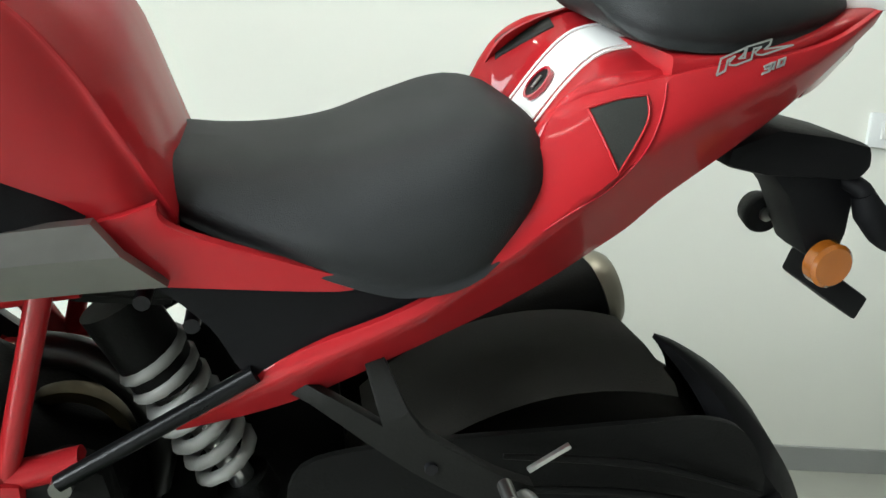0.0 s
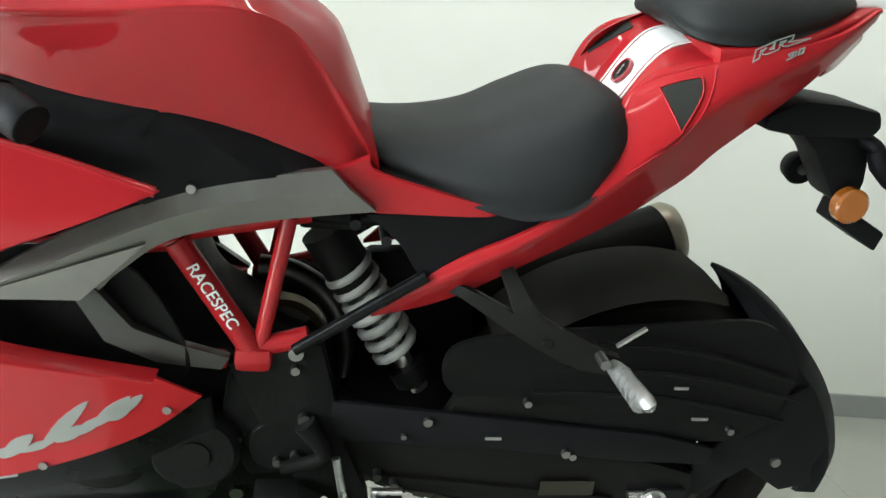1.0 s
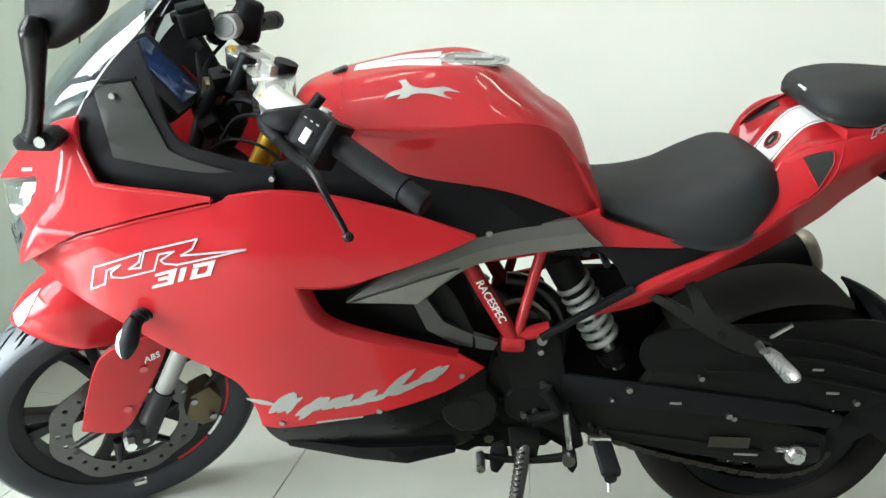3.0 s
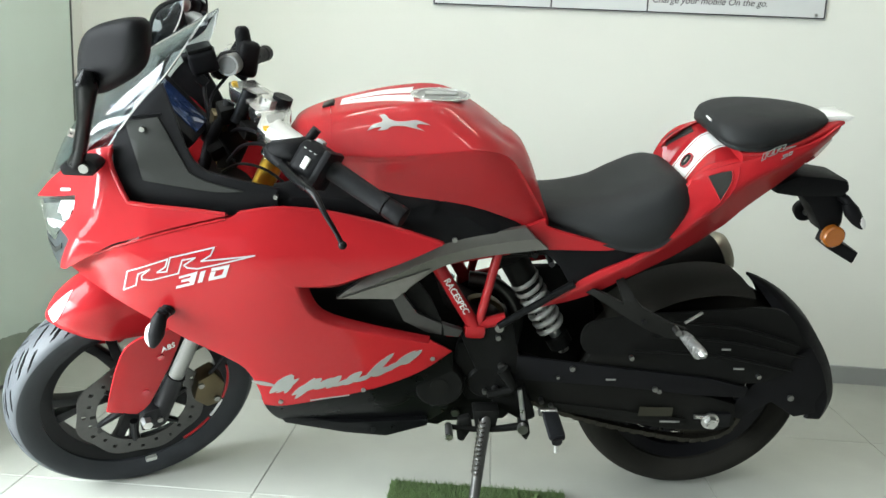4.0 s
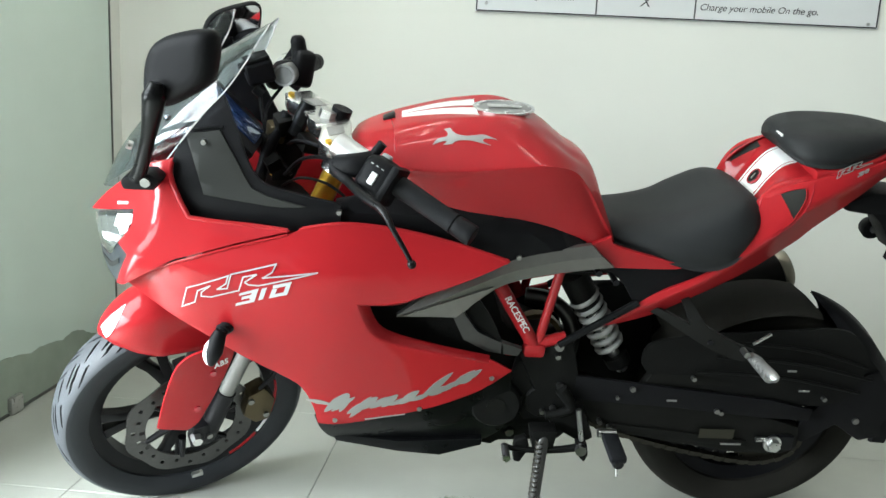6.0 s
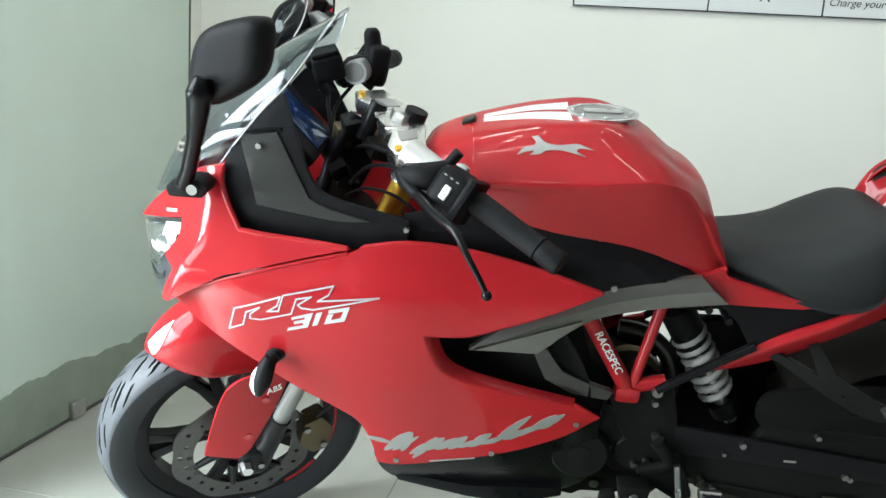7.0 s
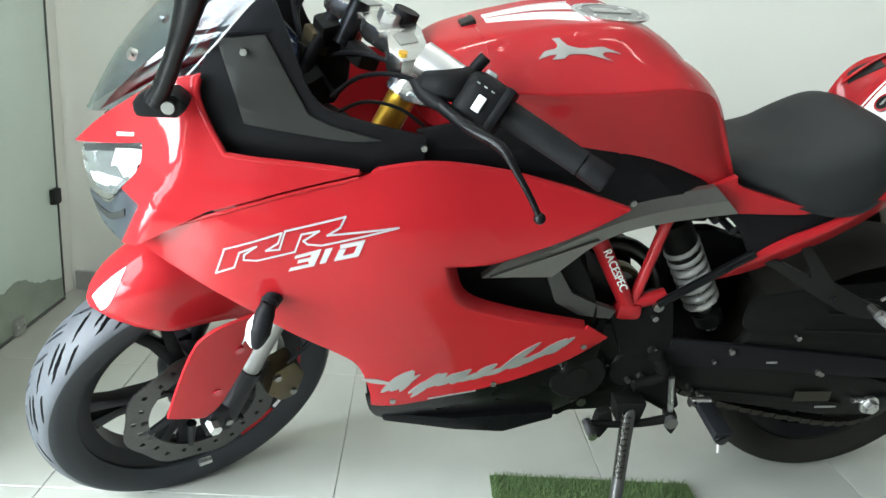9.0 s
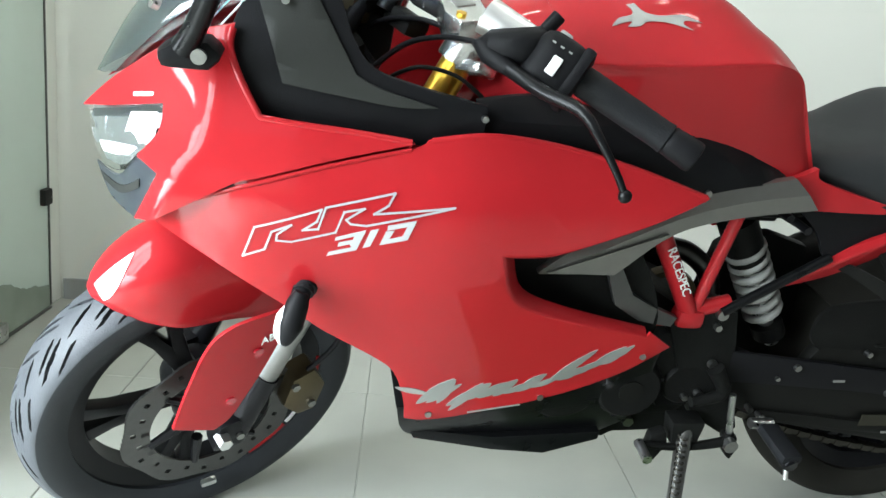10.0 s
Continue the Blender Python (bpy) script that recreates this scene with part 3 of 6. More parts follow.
# front fender: an arch round the tyre
def fender():
    rings = []
    for k in range(31):
        u = k / 30
        deg = 50 + 71 * u
        a = radians(deg)
        w = 0.076 * math.sqrt(1 - 0.97 * max(0, (u - 0.68) / 0.32) ** 2)
        low = cr([50, 65, 83, 101, 111, 117, 121], [0.238, 0.226, 0.222, 0.229, 0.254, 0.282, 0.312], deg)
        hi = cr([50, 80, 96, 103, 110, 116, 121], [0.345, 0.365, 0.370, 0.363, 0.349, 0.334, 0.318], deg)
        half = [(low, w), (low + 0.45 * (hi - low), w * 1.03), (low + 0.78 * (hi - low), w * 0.82), (low + 0.95 * (hi - low), w * 0.42), (hi, 0)]
        half = [(r, -y) for r, y in half] + [(r, y) for r, y in half[-2::-1]]
        half = [tuple(p) for p in spline(half, 3)]
        inner = [(r - 0.004, y * 0.96) for r, y in half[::-1]]
        rings.append([(FAX.x + r * math.cos(a), y, FAX.z + r * math.sin(a)) for r, y in half + inner])
    return skin(rings)


fend = part("front_fender", fender(), RED, BIKE, "glossy red front mudguard", 50, STEER)
rings = []
for k in range(9):
    u = k / 8
    deg = 118.5 - 12 * u
    a = radians(deg)
    w = 0.076 * math.sqrt(1 - 0.97 * max(0, ((deg - 50) / 71 - 0.68) / 0.32) ** 2)
    low = cr([50, 65, 83, 101, 111, 117, 121], [0.238, 0.226, 0.222, 0.229, 0.254, 0.282, 0.312], deg)
    hi = cr([50, 80, 96, 103, 110, 116, 121], [0.345, 0.365, 0.370, 0.363, 0.349, 0.334, 0.318], deg)
    side_line = [tuple(p) for p in spline([(low, w), (low + 0.45 * (hi - low), w * 1.03), (low + 0.78 * (hi - low), w * 0.82), (low + 0.95 * (hi - low), w * 0.42), (hi, 0)], 3)]
    i0, i1 = 4.6 + 5.6 * u, 10.6 - 0.3 * u
    row = []
    for q in range(5):
        f = i0 + (i1 - i0) * q / 4
        i = int(f)
        r, y = [side_line[i][c] + (side_line[i + 1][c] - side_line[i][c]) * (f - i) for c in (0, 1)]
        row.append((FAX.x + (r + 0.0015) * math.cos(a), -y - 0.0015, FAX.z + (r + 0.0015) * math.sin(a)))
    rings.append(row)
part("white_flash", skin([[Vector(p) for p in r] + [Vector(p) + Vector((0.0008, 0.0012, -0.0012)) for p in r[::-1]] for r in rings]), WHITE, fend, "white flash decal", 40, STEER)
GUARD = [(-0.812, 0.354, "s"), (-0.792, 0.432), (-0.768, 0.505), (-0.745, 0.541), (-0.705, 0.558), (-0.628, 0.560, "s"), (-0.637, 0.518), (-0.663, 0.458), (-0.702, 0.384), (-0.724, 0.348), (-0.748, 0.331, "s")]
for side in (-1, 1):
    guard = part("fork_guard", panel(GUARD, lambda x, z: 0.135 - 0.9 * (x + 0.72) ** 2, 0.006, side, 0.025, 0.002), RED, fend, "red fork guard", 50, STEER)
for x, z in ((-0.682, 0.488), (-0.723, 0.393)):
    part("guard_bolt", cyl((x, -0.130, z), (x, -0.1375, z), 0.008), LAMPRED, fend, "", 40, STEER)
# forks, axle, caliper
for side in (-1, 1):
    top, low = Vector((-0.375, side * 0.105, 1.0)), Vector((-0.705, side * 0.105, 0.27))
    d = (top - low).normalized()
    leg = part("fork_leg", cyl(low, low + d * 0.135, 0.025, 0.022), ALLOY, BIKE, "black lower fork leg", 40, STEER)
    part("slider", cyl(low + d * 0.12, low + d * 0.37, 0.0180), SLIDER, leg, "grey polished fork slider", 40, STEER)
    part("stanchion", cyl(low + d * 0.36, low + d * 0.80, 0.0235), GOLD, leg, "gold anodised fork tube", 40, STEER)
    part("dust_seal", cyl(low + d * 0.355, low + d * 0.375, 0.029), GOLD, leg, "", 40, STEER)
    part("axle_clamp", prism([(-0.745, 0.262), (-0.735, 0.318), (-0.70, 0.325), (-0.685, 0.285), (-0.70, 0.258)], side * 0.085, side * 0.128, 0.006), ALLOY, leg, "", 40, STEER)
    part("axle_nut", cyl((FAX.x, side * 0.12, FAX.z), (FAX.x, side * 0.145, FAX.z), 0.014, 0.012, 6), STEEL, leg, "", 40, STEER)
    part("pinch_bolt", cyl((-0.70, side * 0.127, 0.288), (-0.70, side * 0.133, 0.288), 0.007), BOLT, leg, "", 40, STEER)
bm = prism([(-0.615, 0.30), (-0.60, 0.36), (-0.56, 0.375), (-0.535, 0.33), (-0.55, 0.27), (-0.585, 0.265)], -0.11, -0.06, 0.008)
cal = part("brake_caliper", bm, BRONZE, BIKE, "bronze radial brake caliper", 40, STEER)
for x, z in ((-0.595, 0.345), (-0.56, 0.29)):
    part("caliper_bolt", cyl((x, -0.108, z), (x, -0.115, z), 0.008, None, 6), BOLT, cal, "", 40, STEER)
part("brake_hose", tube([(-0.57, -0.10, 0.37), (-0.53, -0.12, 0.45), (-0.53, -0.11, 0.56), (-0.49, -0.09, 0.66)], 0.005), BLACK, BIKE, "", 60, STEER)

# yokes and handlebars, built straight ahead and turned with the wheel
for zc, thick in ((1.0, 0.034), (0.815, 0.03)):
    x0 = -0.815 + 0.437 * zc - 0.015
    bm = prism([(x0 - 0.04, -0.135), (x0 - 0.045, -0.10), (x0 - 0.02, -0.05), (x0 - 0.03, 0), (x0 - 0.02, 0.05), (x0 - 0.045, 0.10), (x0 - 0.04, 0.135), (x0 + 0.02, 0.135), (x0 + 0.03, 0.09), (x0 + 0.05, 0.04), (x0 + 0.055, 0), (x0 + 0.05, -0.04), (x0 + 0.03, -0.09), (x0 + 0.02, -0.135)], -thick / 2, thick / 2, 0.004)
    bmesh.ops.rotate(bm, cent=(0, 0, 0), matrix=Matrix.Rotation(radians(90), 3, "X"), verts=bm.verts)
    bmesh.ops.translate(bm, vec=(0, 0, zc), verts=bm.verts)
    yoke = part("triple_clamp", bm, ALU if zc > 0.9 else ENGINE, BIKE, "cast aluminium triple clamp" if zc > 0.9 else "black lower triple clamp", 40, STEER)
    if zc > 0.9:
        top_yoke = yoke
        part("stem_nut", cyl((x0 + 0.005, 0, zc), (x0 + 0.015, 0, zc + 0.03), 0.02, None, 6), STEEL, yoke, "", 40, STEER)
        part("ignition_lock", cyl((x0 + 0.035, 0, zc), (x0 + 0.045, 0, zc + 0.03), 0.022), BLACK, yoke, "", 40, STEER)
        for q in (-1, 1):
            part("pocket", prism([(x0 - 0.012, q * 0.055), (x0 + 0.028, q * 0.05), (x0 + 0.018, q * 0.085), (x0 - 0.018, q * 0.09)], -0.0175, 0.0185, 0.001), EMBLEMGREY, yoke, "", 40, STEER @ Matrix.Translation((0, 0, zc)) @ Matrix.Rotation(radians(90), 4, "X"))
            part("clamp_bolt", cyl((x0 - 0.03, q * 0.118, zc + 0.010), (x0 - 0.03, q * 0.118, zc + 0.022), 0.007), GOLD, yoke, "", 40, STEER)
        for q in (-0.035, 0.035):
            part("web", box(x0 - 0.005, q, zc + 0.012, 0.05, 0.014, 0.012, 0.004), ALU, yoke, "", 40, STEER)

L0, L1 = UNSTEER @ Vector((-0.345, -0.176, 1.006)), UNSTEER @ Vector((-0.083, -0.318, 0.884))


def bar_side(side):
    f = Matrix.Diagonal((1, 1, 1, 1)) if side < 0 else Matrix.Diagonal((1, -1, 1, 1))
    m = STEER @ f
    d = (L1 - L0).normalized()
    at = lambda t: L0 + d * t
    length = (L1 - L0).length
    bar = part("handlebar", cyl(at(0.0), at(length - 0.02), 0.011), ALU, BIKE, "clip-on aluminium handlebar", 40, m)
    fork = Vector((-0.396, -0.105, 0.957))
    rise = Vector((0.412, 0, 0.911))
    part("bar_clamp", cyl(fork - rise * 0.016, fork + rise * 0.020, 0.031), ALU, bar, "polished clip-on clamp", 40, m)
    part("clamp_lug", box(0, 0, 0, 0.040, 0.062, 0.018, 0.006), ALU, bar, "", 40, m @ Matrix.Translation(fork + Vector((0.0, -0.030, -0.010))) @ Matrix.Rotation(radians(22), 4, "Y") @ Matrix.Rotation(radians(-20), 4, "X"))
    part("lug_bolt", cyl(fork + Vector((0.016, -0.050, -0.005)), fork + Vector((0.024, -0.054, 0.004)), 0.006), BOLT, bar, "", 40, m)
    part("clamp_neck", cyl(at(0.0), at(0.064), 0.0245, 0.0235, 28, 0.003), TUBEALU, bar, "satin aluminium bar sleeve", 40, m)
    part("sleeve_end", cyl(at(-0.0015), at(0.002), 0.0195, None, 28, 0.001), SLIDER, bar, "grey open end of the sleeve", 40, m)
    n_out = (UNSTEER.to_3x3() @ Vector((-0.25, -0.9, 0.3)))
    n_out = (n_out - d * n_out.dot(d)).normalized()
    n_up = d.cross(n_out)
    n_up = -n_up if n_up.z < 0 else n_up
    fm = Matrix((d, n_out, n_up)).transposed().to_4x4()
    sw = part("switch_housing", box(0, 0, 0, *((0.074, 0.068, 0.080, 0.028) if side < 0 else (0.050, 0.050, 0.055, 0.018)), None, 4), BLACK, bar, "black switch housing", 50, m @ Matrix.Translation(at(0.112) - n_up * 0.008 + n_out * 0.010) @ fm)
    part("housing_lip", box(0, 0, 0, 0.016, 0.072, 0.082, 0.006), BLACK, sw, "", 50, m @ Matrix.Translation(at(0.140) - n_up * 0.008 + n_out * 0.008) @ fm)
    part("switch_button", box(0, 0, 0, 0.018, 0.018, 0.012, 0.004), SKIRT if side < 0 else LAMPRED, sw, "", 40, m @ Matrix.Translation(at(0.100) + n_up * 0.032) @ fm)
    part("switch_rocker", box(0, 0, 0, 0.013, 0.008, 0.024, 0.002), GREYMARK, sw, "grey rocker switch", 40, m @ Matrix.Translation(at(0.112) + n_out * 0.0445 - n_up * 0.010) @ fm)
    for q in (-0.012, 0, 0.012):
        part("switch_symbol", box(0, 0, 0, 0.005, 0.001, 0.002, 0), SCRIPT, sw, "", 0, m @ Matrix.Translation(at(0.108 + q) + n_out * 0.0440 + n_up * 0.014) @ fm)
    part("grip", tube([at(0.145), at(0.155), at(length - 0.055), at(length - 0.045)], [0.0175, 0.0205, 0.0195, 0.021], 18, 3), GRIP, bar, "black rubber grip", 40, m)
    part("bar_end", tube([at(length - 0.044), at(length - 0.04), at(length - 0.005), at(length)], [0.013, 0.0195, 0.021, 0.017], 18, 3), BLACK, bar, "", 40, m)
    pv = [UNSTEER @ Vector(p) for p in ((-0.345, -0.200, 0.966), (-0.32, -0.24, 0.955), (-0.288, -0.29, 0.943), (-0.252, -0.338, 0.936), (-0.230, -0.364, 0.909), (-0.207, -0.377, 0.875), (-0.195, -0.383, 0.853))]
    part("lever", tube(pv, [0.011, 0.010, 0.009, 0.0075, 0.0052, 0.0045, 0.0045], 10, 5), GLOSS, bar, "black control lever with ball end", 40, m)
    bm = bmesh.new()
    bmesh.ops.create_uvsphere(bm, u_segments=12, v_segments=8, radius=0.0085)
    bmesh.ops.translate(bm, vec=pv[-1], verts=bm.verts)
    part("lever_ball", bm, GLOSS, bar, "", 60, m)
    part("lever_perch", tube([at(0.075), at(0.06) - n_up * 0.012 + n_out * 0.02, pv[0] + Vector((-0.004, 0, 0.006)), pv[1]], [0.028, 0.024, 0.017, 0.010], 10, 3), BLACK, bar, "", 40, m)
    part("perch_bolt", cyl(pv[0] + n_out * 0.012 + n_up * 0.004, pv[0] + n_out * 0.012 + n_up * 0.018, 0.0055), BOLT, bar, "", 40, m)
    part("perch_post", cyl(at(0.072) + n_up * 0.01, at(0.078) + n_up * 0.050, 0.0095), BLACK, bar, "", 40, m)
    if side > 0:
        res = part("brake_reservoir", box(0, 0, 0, 0.062, 0.05, 0.052, 0.010, None, 3), BLACK, bar, "black fluid reservoir", 40, pose(-0.546, 0.12, 1.080, 8, -14, 20))
        part("reservoir_cap", box(0, 0, 0.030, 0.056, 0.046, 0.010, 0.004), GLOSS, res, "", 40, pose(-0.546, 0.12, 1.080, 8, -14, 20))
        part("reservoir_lip", box(-0.034, 0, 0.016, 0.016, 0.03, 0.016, 0.005), BLACK, res, "", 40, pose(-0.546, 0.12, 1.080, 8, -14, 20))
        part("hose_union", cyl((-0.552, 0.10, 1.045), (-0.536, 0.10, 1.030), 0.012), GLOSS, bar, "", 40)
        part("throttle_knob", tube([(-0.464, 0.195, 1.095), (-0.467, 0.20, 1.115), (-0.470, 0.20, 1.138), (-0.471, 0.20, 1.148)], [0.019, 0.018, 0.017, 0.010], 16, 3), BLACK, bar, "rounded black control knob", 50)
        part("throttle_housing", box(0, 0, 0, 0.050, 0.055, 0.085, 0.018, None, 3), BLACK, bar, "black throttle housing", 50, pose(-0.460, 0.195, 1.075, 0, 12, 25))
    return bar


for side in (-1, 1):
    bar_side(side)
# cables behind the clamp
for pts in (((-0.345, -0.19, 0.972), (-0.385, -0.135, 0.965), (-0.43, -0.08, 0.94), (-0.47, -0.03, 0.89)), ((-0.44, 0.14, 1.02), (-0.43, 0.10, 1.03), (-0.41, 0.04, 1.02), (-0.39, -0.03, 1.0), (-0.36, -0.10, 0.985)),
            ((-0.54, 0.10, 1.04), (-0.535, 0.08, 1.0), (-0.52, 0.05, 0.95), (-0.50, 0.03, 0.90)), ((-0.36, -0.10, 0.965), (-0.42, -0.05, 0.97), (-0.47, 0.03, 0.94), (-0.48, 0.06, 0.88)),
            ((-0.50, 0.16, 1.04), (-0.53, 0.10, 0.99), (-0.50, 0.03, 0.93), (-0.46, 0.0, 0.88))):
    part("control_cable", tube(pts, 0.0040, 8), BLACK, BIKE, "black control cable", 60)
for x, y, z, sx, sy, sz, rz in ((-0.425, 0.0, 0.955, 0.04, 0.07, 0.03, 28), (-0.46, 0.06, 0.96, 0.035, 0.045, 0.045, 20)):
    part("wiring_box", box(0, 0, 0, sx, sy, sz, 0.008), ENGINE, BIKE, "", 40, pose(x, y, z, 8, 15, rz))
for k, (x, y, z) in enumerate(((-0.515, 0.03, 0.935), (-0.498, 0.035, 0.965), (-0.480, 0.03, 0.985), (-0.505, 0.015, 0.905))):
    part("loom_connector", box(0, 0, 0, 0.036, 0.040, 0.044, 0.008), BRONZE if k == 1 else ENGINE, BIKE, "taped wiring connector behind the fork", 40, pose(x, y, z, 12 * k, 20 - 15 * k, 25))
part("fork_shroud", prism([(-0.512, 0.850), (-0.500, 0.935), (-0.468, 0.958), (-0.436, 0.945), (-0.440, 0.90), (-0.462, 0.855)], 0.030, 0.070, 0.010), ENGINE, BIKE, "black shroud round the far fork tube", 40)
part("wiring_loom", tube([(-0.47, 0.03, 1.01), (-0.495, 0.02, 0.965), (-0.515, 0.01, 0.92), (-0.53, 0.0, 0.86)], 0.013, 10, 5), BLACK, BIKE, "black taped wiring loom", 60)
part("ignition_barrel", cyl((-0.455, 0.02, 0.965), (-0.425, 0.03, 1.035), 0.017), GLOSS, BIKE, "black cylinder by the fork", 40)
part("brake_line", tube([(-0.46, -0.13, 0.90), (-0.42, -0.15, 0.925), (-0.37, -0.16, 0.92), (-0.33, -0.165, 0.895)], 0.003, 8), SWING, BIKE, "", 60)

# tank details
cap_m = pose(-0.008, 0, 1.052, 0, -1, 0) @ Matrix.Scale(1.14, 4)
cap = part("fuel_cap", lathe([(0.0, 0.0), (0.050, 0.0), (0.052, 0.003), (0.050, 0.004), (0.044, 0.0045), (0.043, 0.003), (0.0, 0.003)], 48, (0, 0, 0), False), EMBLEMGREY, BIKE, "brushed aluminium fuel cap", 30, cap_m @ Matrix.Rotation(radians(90), 4, "X"))
part("cap_ring", lathe([(0.050, 0.0), (0.058, 0.0), (0.058, 0.003), (0.050, 0.003)], 48), ALU, cap, "", 30, cap_m @ Matrix.Rotation(radians(90), 4, "X"))
part("cap_flap", prism([(-0.03, -0.012), (0.028, -0.012), (0.034, 0), (0.028, 0.012), (-0.03, 0.012)], -0.0055, -0.003, 0.001), STEEL, cap, "", 30, cap_m @ Matrix.Rotation(radians(-90), 4, "X"))
for k in range(8):
    a = k * math.pi / 4
    part("cap_screw", cyl((0.047 * math.cos(a), 0.047 * math.sin(a), 0.0035), (0.047 * math.cos(a), 0.047 * math.sin(a), 0.0055), 0.003, None, 8, 0), STEEL, cap, "", 30, cap_m)


def on_tank(x, y):
    """The tank's surface height over (x, y)."""
    at_x = [cr(TANK[0], v, x) for v in TANK[1:]]
    half = [tuple(p) for p in spline([tuple(h) for h in tank_section(*at_x)], 8)]
    for (y0, z0), (y1, z1) in zip(half, half[1:]):
        if y0 <= abs(y) <= y1 + 1e-9 and y1 > y0:
            return z0 + (z1 - z0) * (abs(y) - y0) / (y1 - y0)
    return at_x[3]


def on_tank_side(x, z):
    at_x = [cr(TANK[0], v, x) for v in TANK[1:]]
    half = [tuple(p) for p in spline([tuple(h) for h in tank_section(*at_x)], 8)]
    for (y0, z0), (y1, z1) in zip(half[8:], half[9:]):
        if z1 <= z <= z0:
            return y0 + (y1 - y0) * (z0 - z) / max(z0 - z1, 1e-6)
    return at_x[2]


def top_strip(name, x0, x1, ya, yb, material, parent, lift=0.0012, n=14, surf=on_tank):
    rings = []
    for k in range(n + 1):
        x = x0 + (x1 - x0) * k / n
        p, q = ya(x), yb(x)
        rings.append([(x, p + (q - p) * j / 4, surf(x, p + (q - p) * j / 4) + lift) for j in range(5)] + [(x, p + (q - p) * j / 4, surf(x, p + (q - p) * j / 4) + lift - 0.002) for j in (4, 3, 2, 1, 0)])
    return part(name, skin(rings), material, parent, "", 50)


tank = [o for o in BIKE.children if o.name.startswith("fuel_tank")][0]
for side in (-1, 1):
    top_strip("racing_stripe", -0.224, -0.068, lambda x: side * (0.003 + 0.06 * (x + 0.224)), lambda x: side * (0.020 + 0.27 * (x + 0.224)), WHITE, tank)
    top_strip("pin_stripe", -0.224, -0.066, lambda x: side * (0.023 + 0.28 * (x + 0.224)), lambda x: side * (0.026 + 0.28 * (x + 0.224)), WHITE, tank)
part("tank_vent", box(-0.251, 0, on_tank(-0.251, 0) + 0.001, 0.026, 0.036, 0.010, 0.003, Matrix.Rotation(radians(-25), 4, "Y")), DARK, tank, "black stepped tank vent", 40)
for side in (-1, 1):
    seam_pts = [(-0.246 + 0.10 * k / 12 * 0.12, side * (0.022 + 0.118 * k / 12)) for k in range(13)]
    part("tank_seam", tube([(x, y, on_tank(x, y) + 0.0002) for x, y in seam_pts], 0.0008, 6, 1), LAMPRED, tank, "", 60)
EMBLEM = [(-0.1612, 1.0044, "s"), (-0.1510, 1.0152), (-0.1340, 1.0206), (-0.1315, 1.0260), (-0.1383, 1.0314, "s"), (-0.1272, 1.0344, "s"), (-0.1153, 1.0266), (-0.0941, 1.0248), (-0.0703, 1.0284), (-0.0575, 1.0290), (-0.0337, 1.0230, "s"), (-0.0567, 1.0236), (-0.0618, 1.0188), (-0.0465, 1.0128, "s"), (-0.0703, 1.0164), (-0.0890, 1.0182), (-0.1128, 1.0158), (-0.1230, 1.0098), (-0.1400, 1.0068, "s"), (-0.1332, 1.0134), (-0.1468, 1.0104)]
for side in (-1, 1):
    part("tank_emblem", panel(EMBLEM, lambda x, z: on_tank_side(x, z) + 0.002, 0.005, side, 0.02, 0.001, 3), EMBLEMGREY, tank, "raised silver emblem", 40)

# dash, screen and mirrors
TRIM = [(-0.660, 0.962, "s"), (-0.642, 1.005), (-0.628, 1.034), (-0.592, 1.072), (-0.562, 1.082, "s"), (-0.535, 1.02), (-0.510, 0.960), (-0.482, 0.930), (-0.43, 0.916), (-0.334, 0.898, "s"), (-0.335, 0.852, "s"), (-0.415, 0.841), (-0.50, 0.849), (-0.634, 0.860), (-0.652, 0.905)]
INSET = [(-0.634, 1.010, "s"), (-0.568, 1.022, "s"), (-0.545, 0.985), (-0.506, 0.922, "s"), (-0.470, 0.908), (-0.40, 0.893, "s"), (-0.45, 0.890), (-0.52, 0.896), (-0.596, 0.904, "s"), (-0.612, 0.950)]
GROOVE = [(-0.623, 1.0195), (-0.562, 1.0295), (-0.561, 1.026), (-0.622, 1.016)]


def trim_width(x, z):
    return cr([-0.68, -0.6, -0.5, -0.4, -0.3], [0.20, 0.215, 0.222, 0.225, 0.22], x) - 0.35 * max(0, z - 0.89)


for side in (-1, 1):
    trim = part("cockpit_trim", panel(TRIM, trim_width, 0.010, side, 0.025, 0.004), BLACK, BIKE, "matt black cockpit side trim", 45)
    part("trim_inset", panel(INSET, lambda x, z: trim_width(x, z) + 0.004, 0.005, side, 0.03, 0.002), DARK, trim, "dark grey satin inset panel", 45)
    part("trim_groove", panel(GROOVE, lambda x, z: trim_width(x, z) + 0.0035, 0.003, side, 0.03, 0, 1), GLOSS, trim, "", 45)
    part("trim_screw", cyl((-0.597, side * 0.178, 0.999), (-0.597, side * 0.190, 0.999), 0.005), BOLT, trim, "", 40)
    part("trim_screw", cyl((-0.337, side * 0.215, 0.884), (-0.337, side * 0.230, 0.884), 0.0045), BOLT, trim, "", 40)
    inner = part("inner_cowl", panel([(-0.60, 0.99), (-0.52, 0.93 if side > 0 else 0.88), (-0.30, 0.912 if side > 0 else 0.85), (-0.28, 0.78), (-0.45, 0.62), (-0.60, 0.68), (-0.70, 0.80), (-0.66, 0.92)], lambda x, z: 0.17 - 0.3 * max(0, -x - 0.55), 0.005, side, 0.05, 0), RED, BIKE, "red inner cowl")
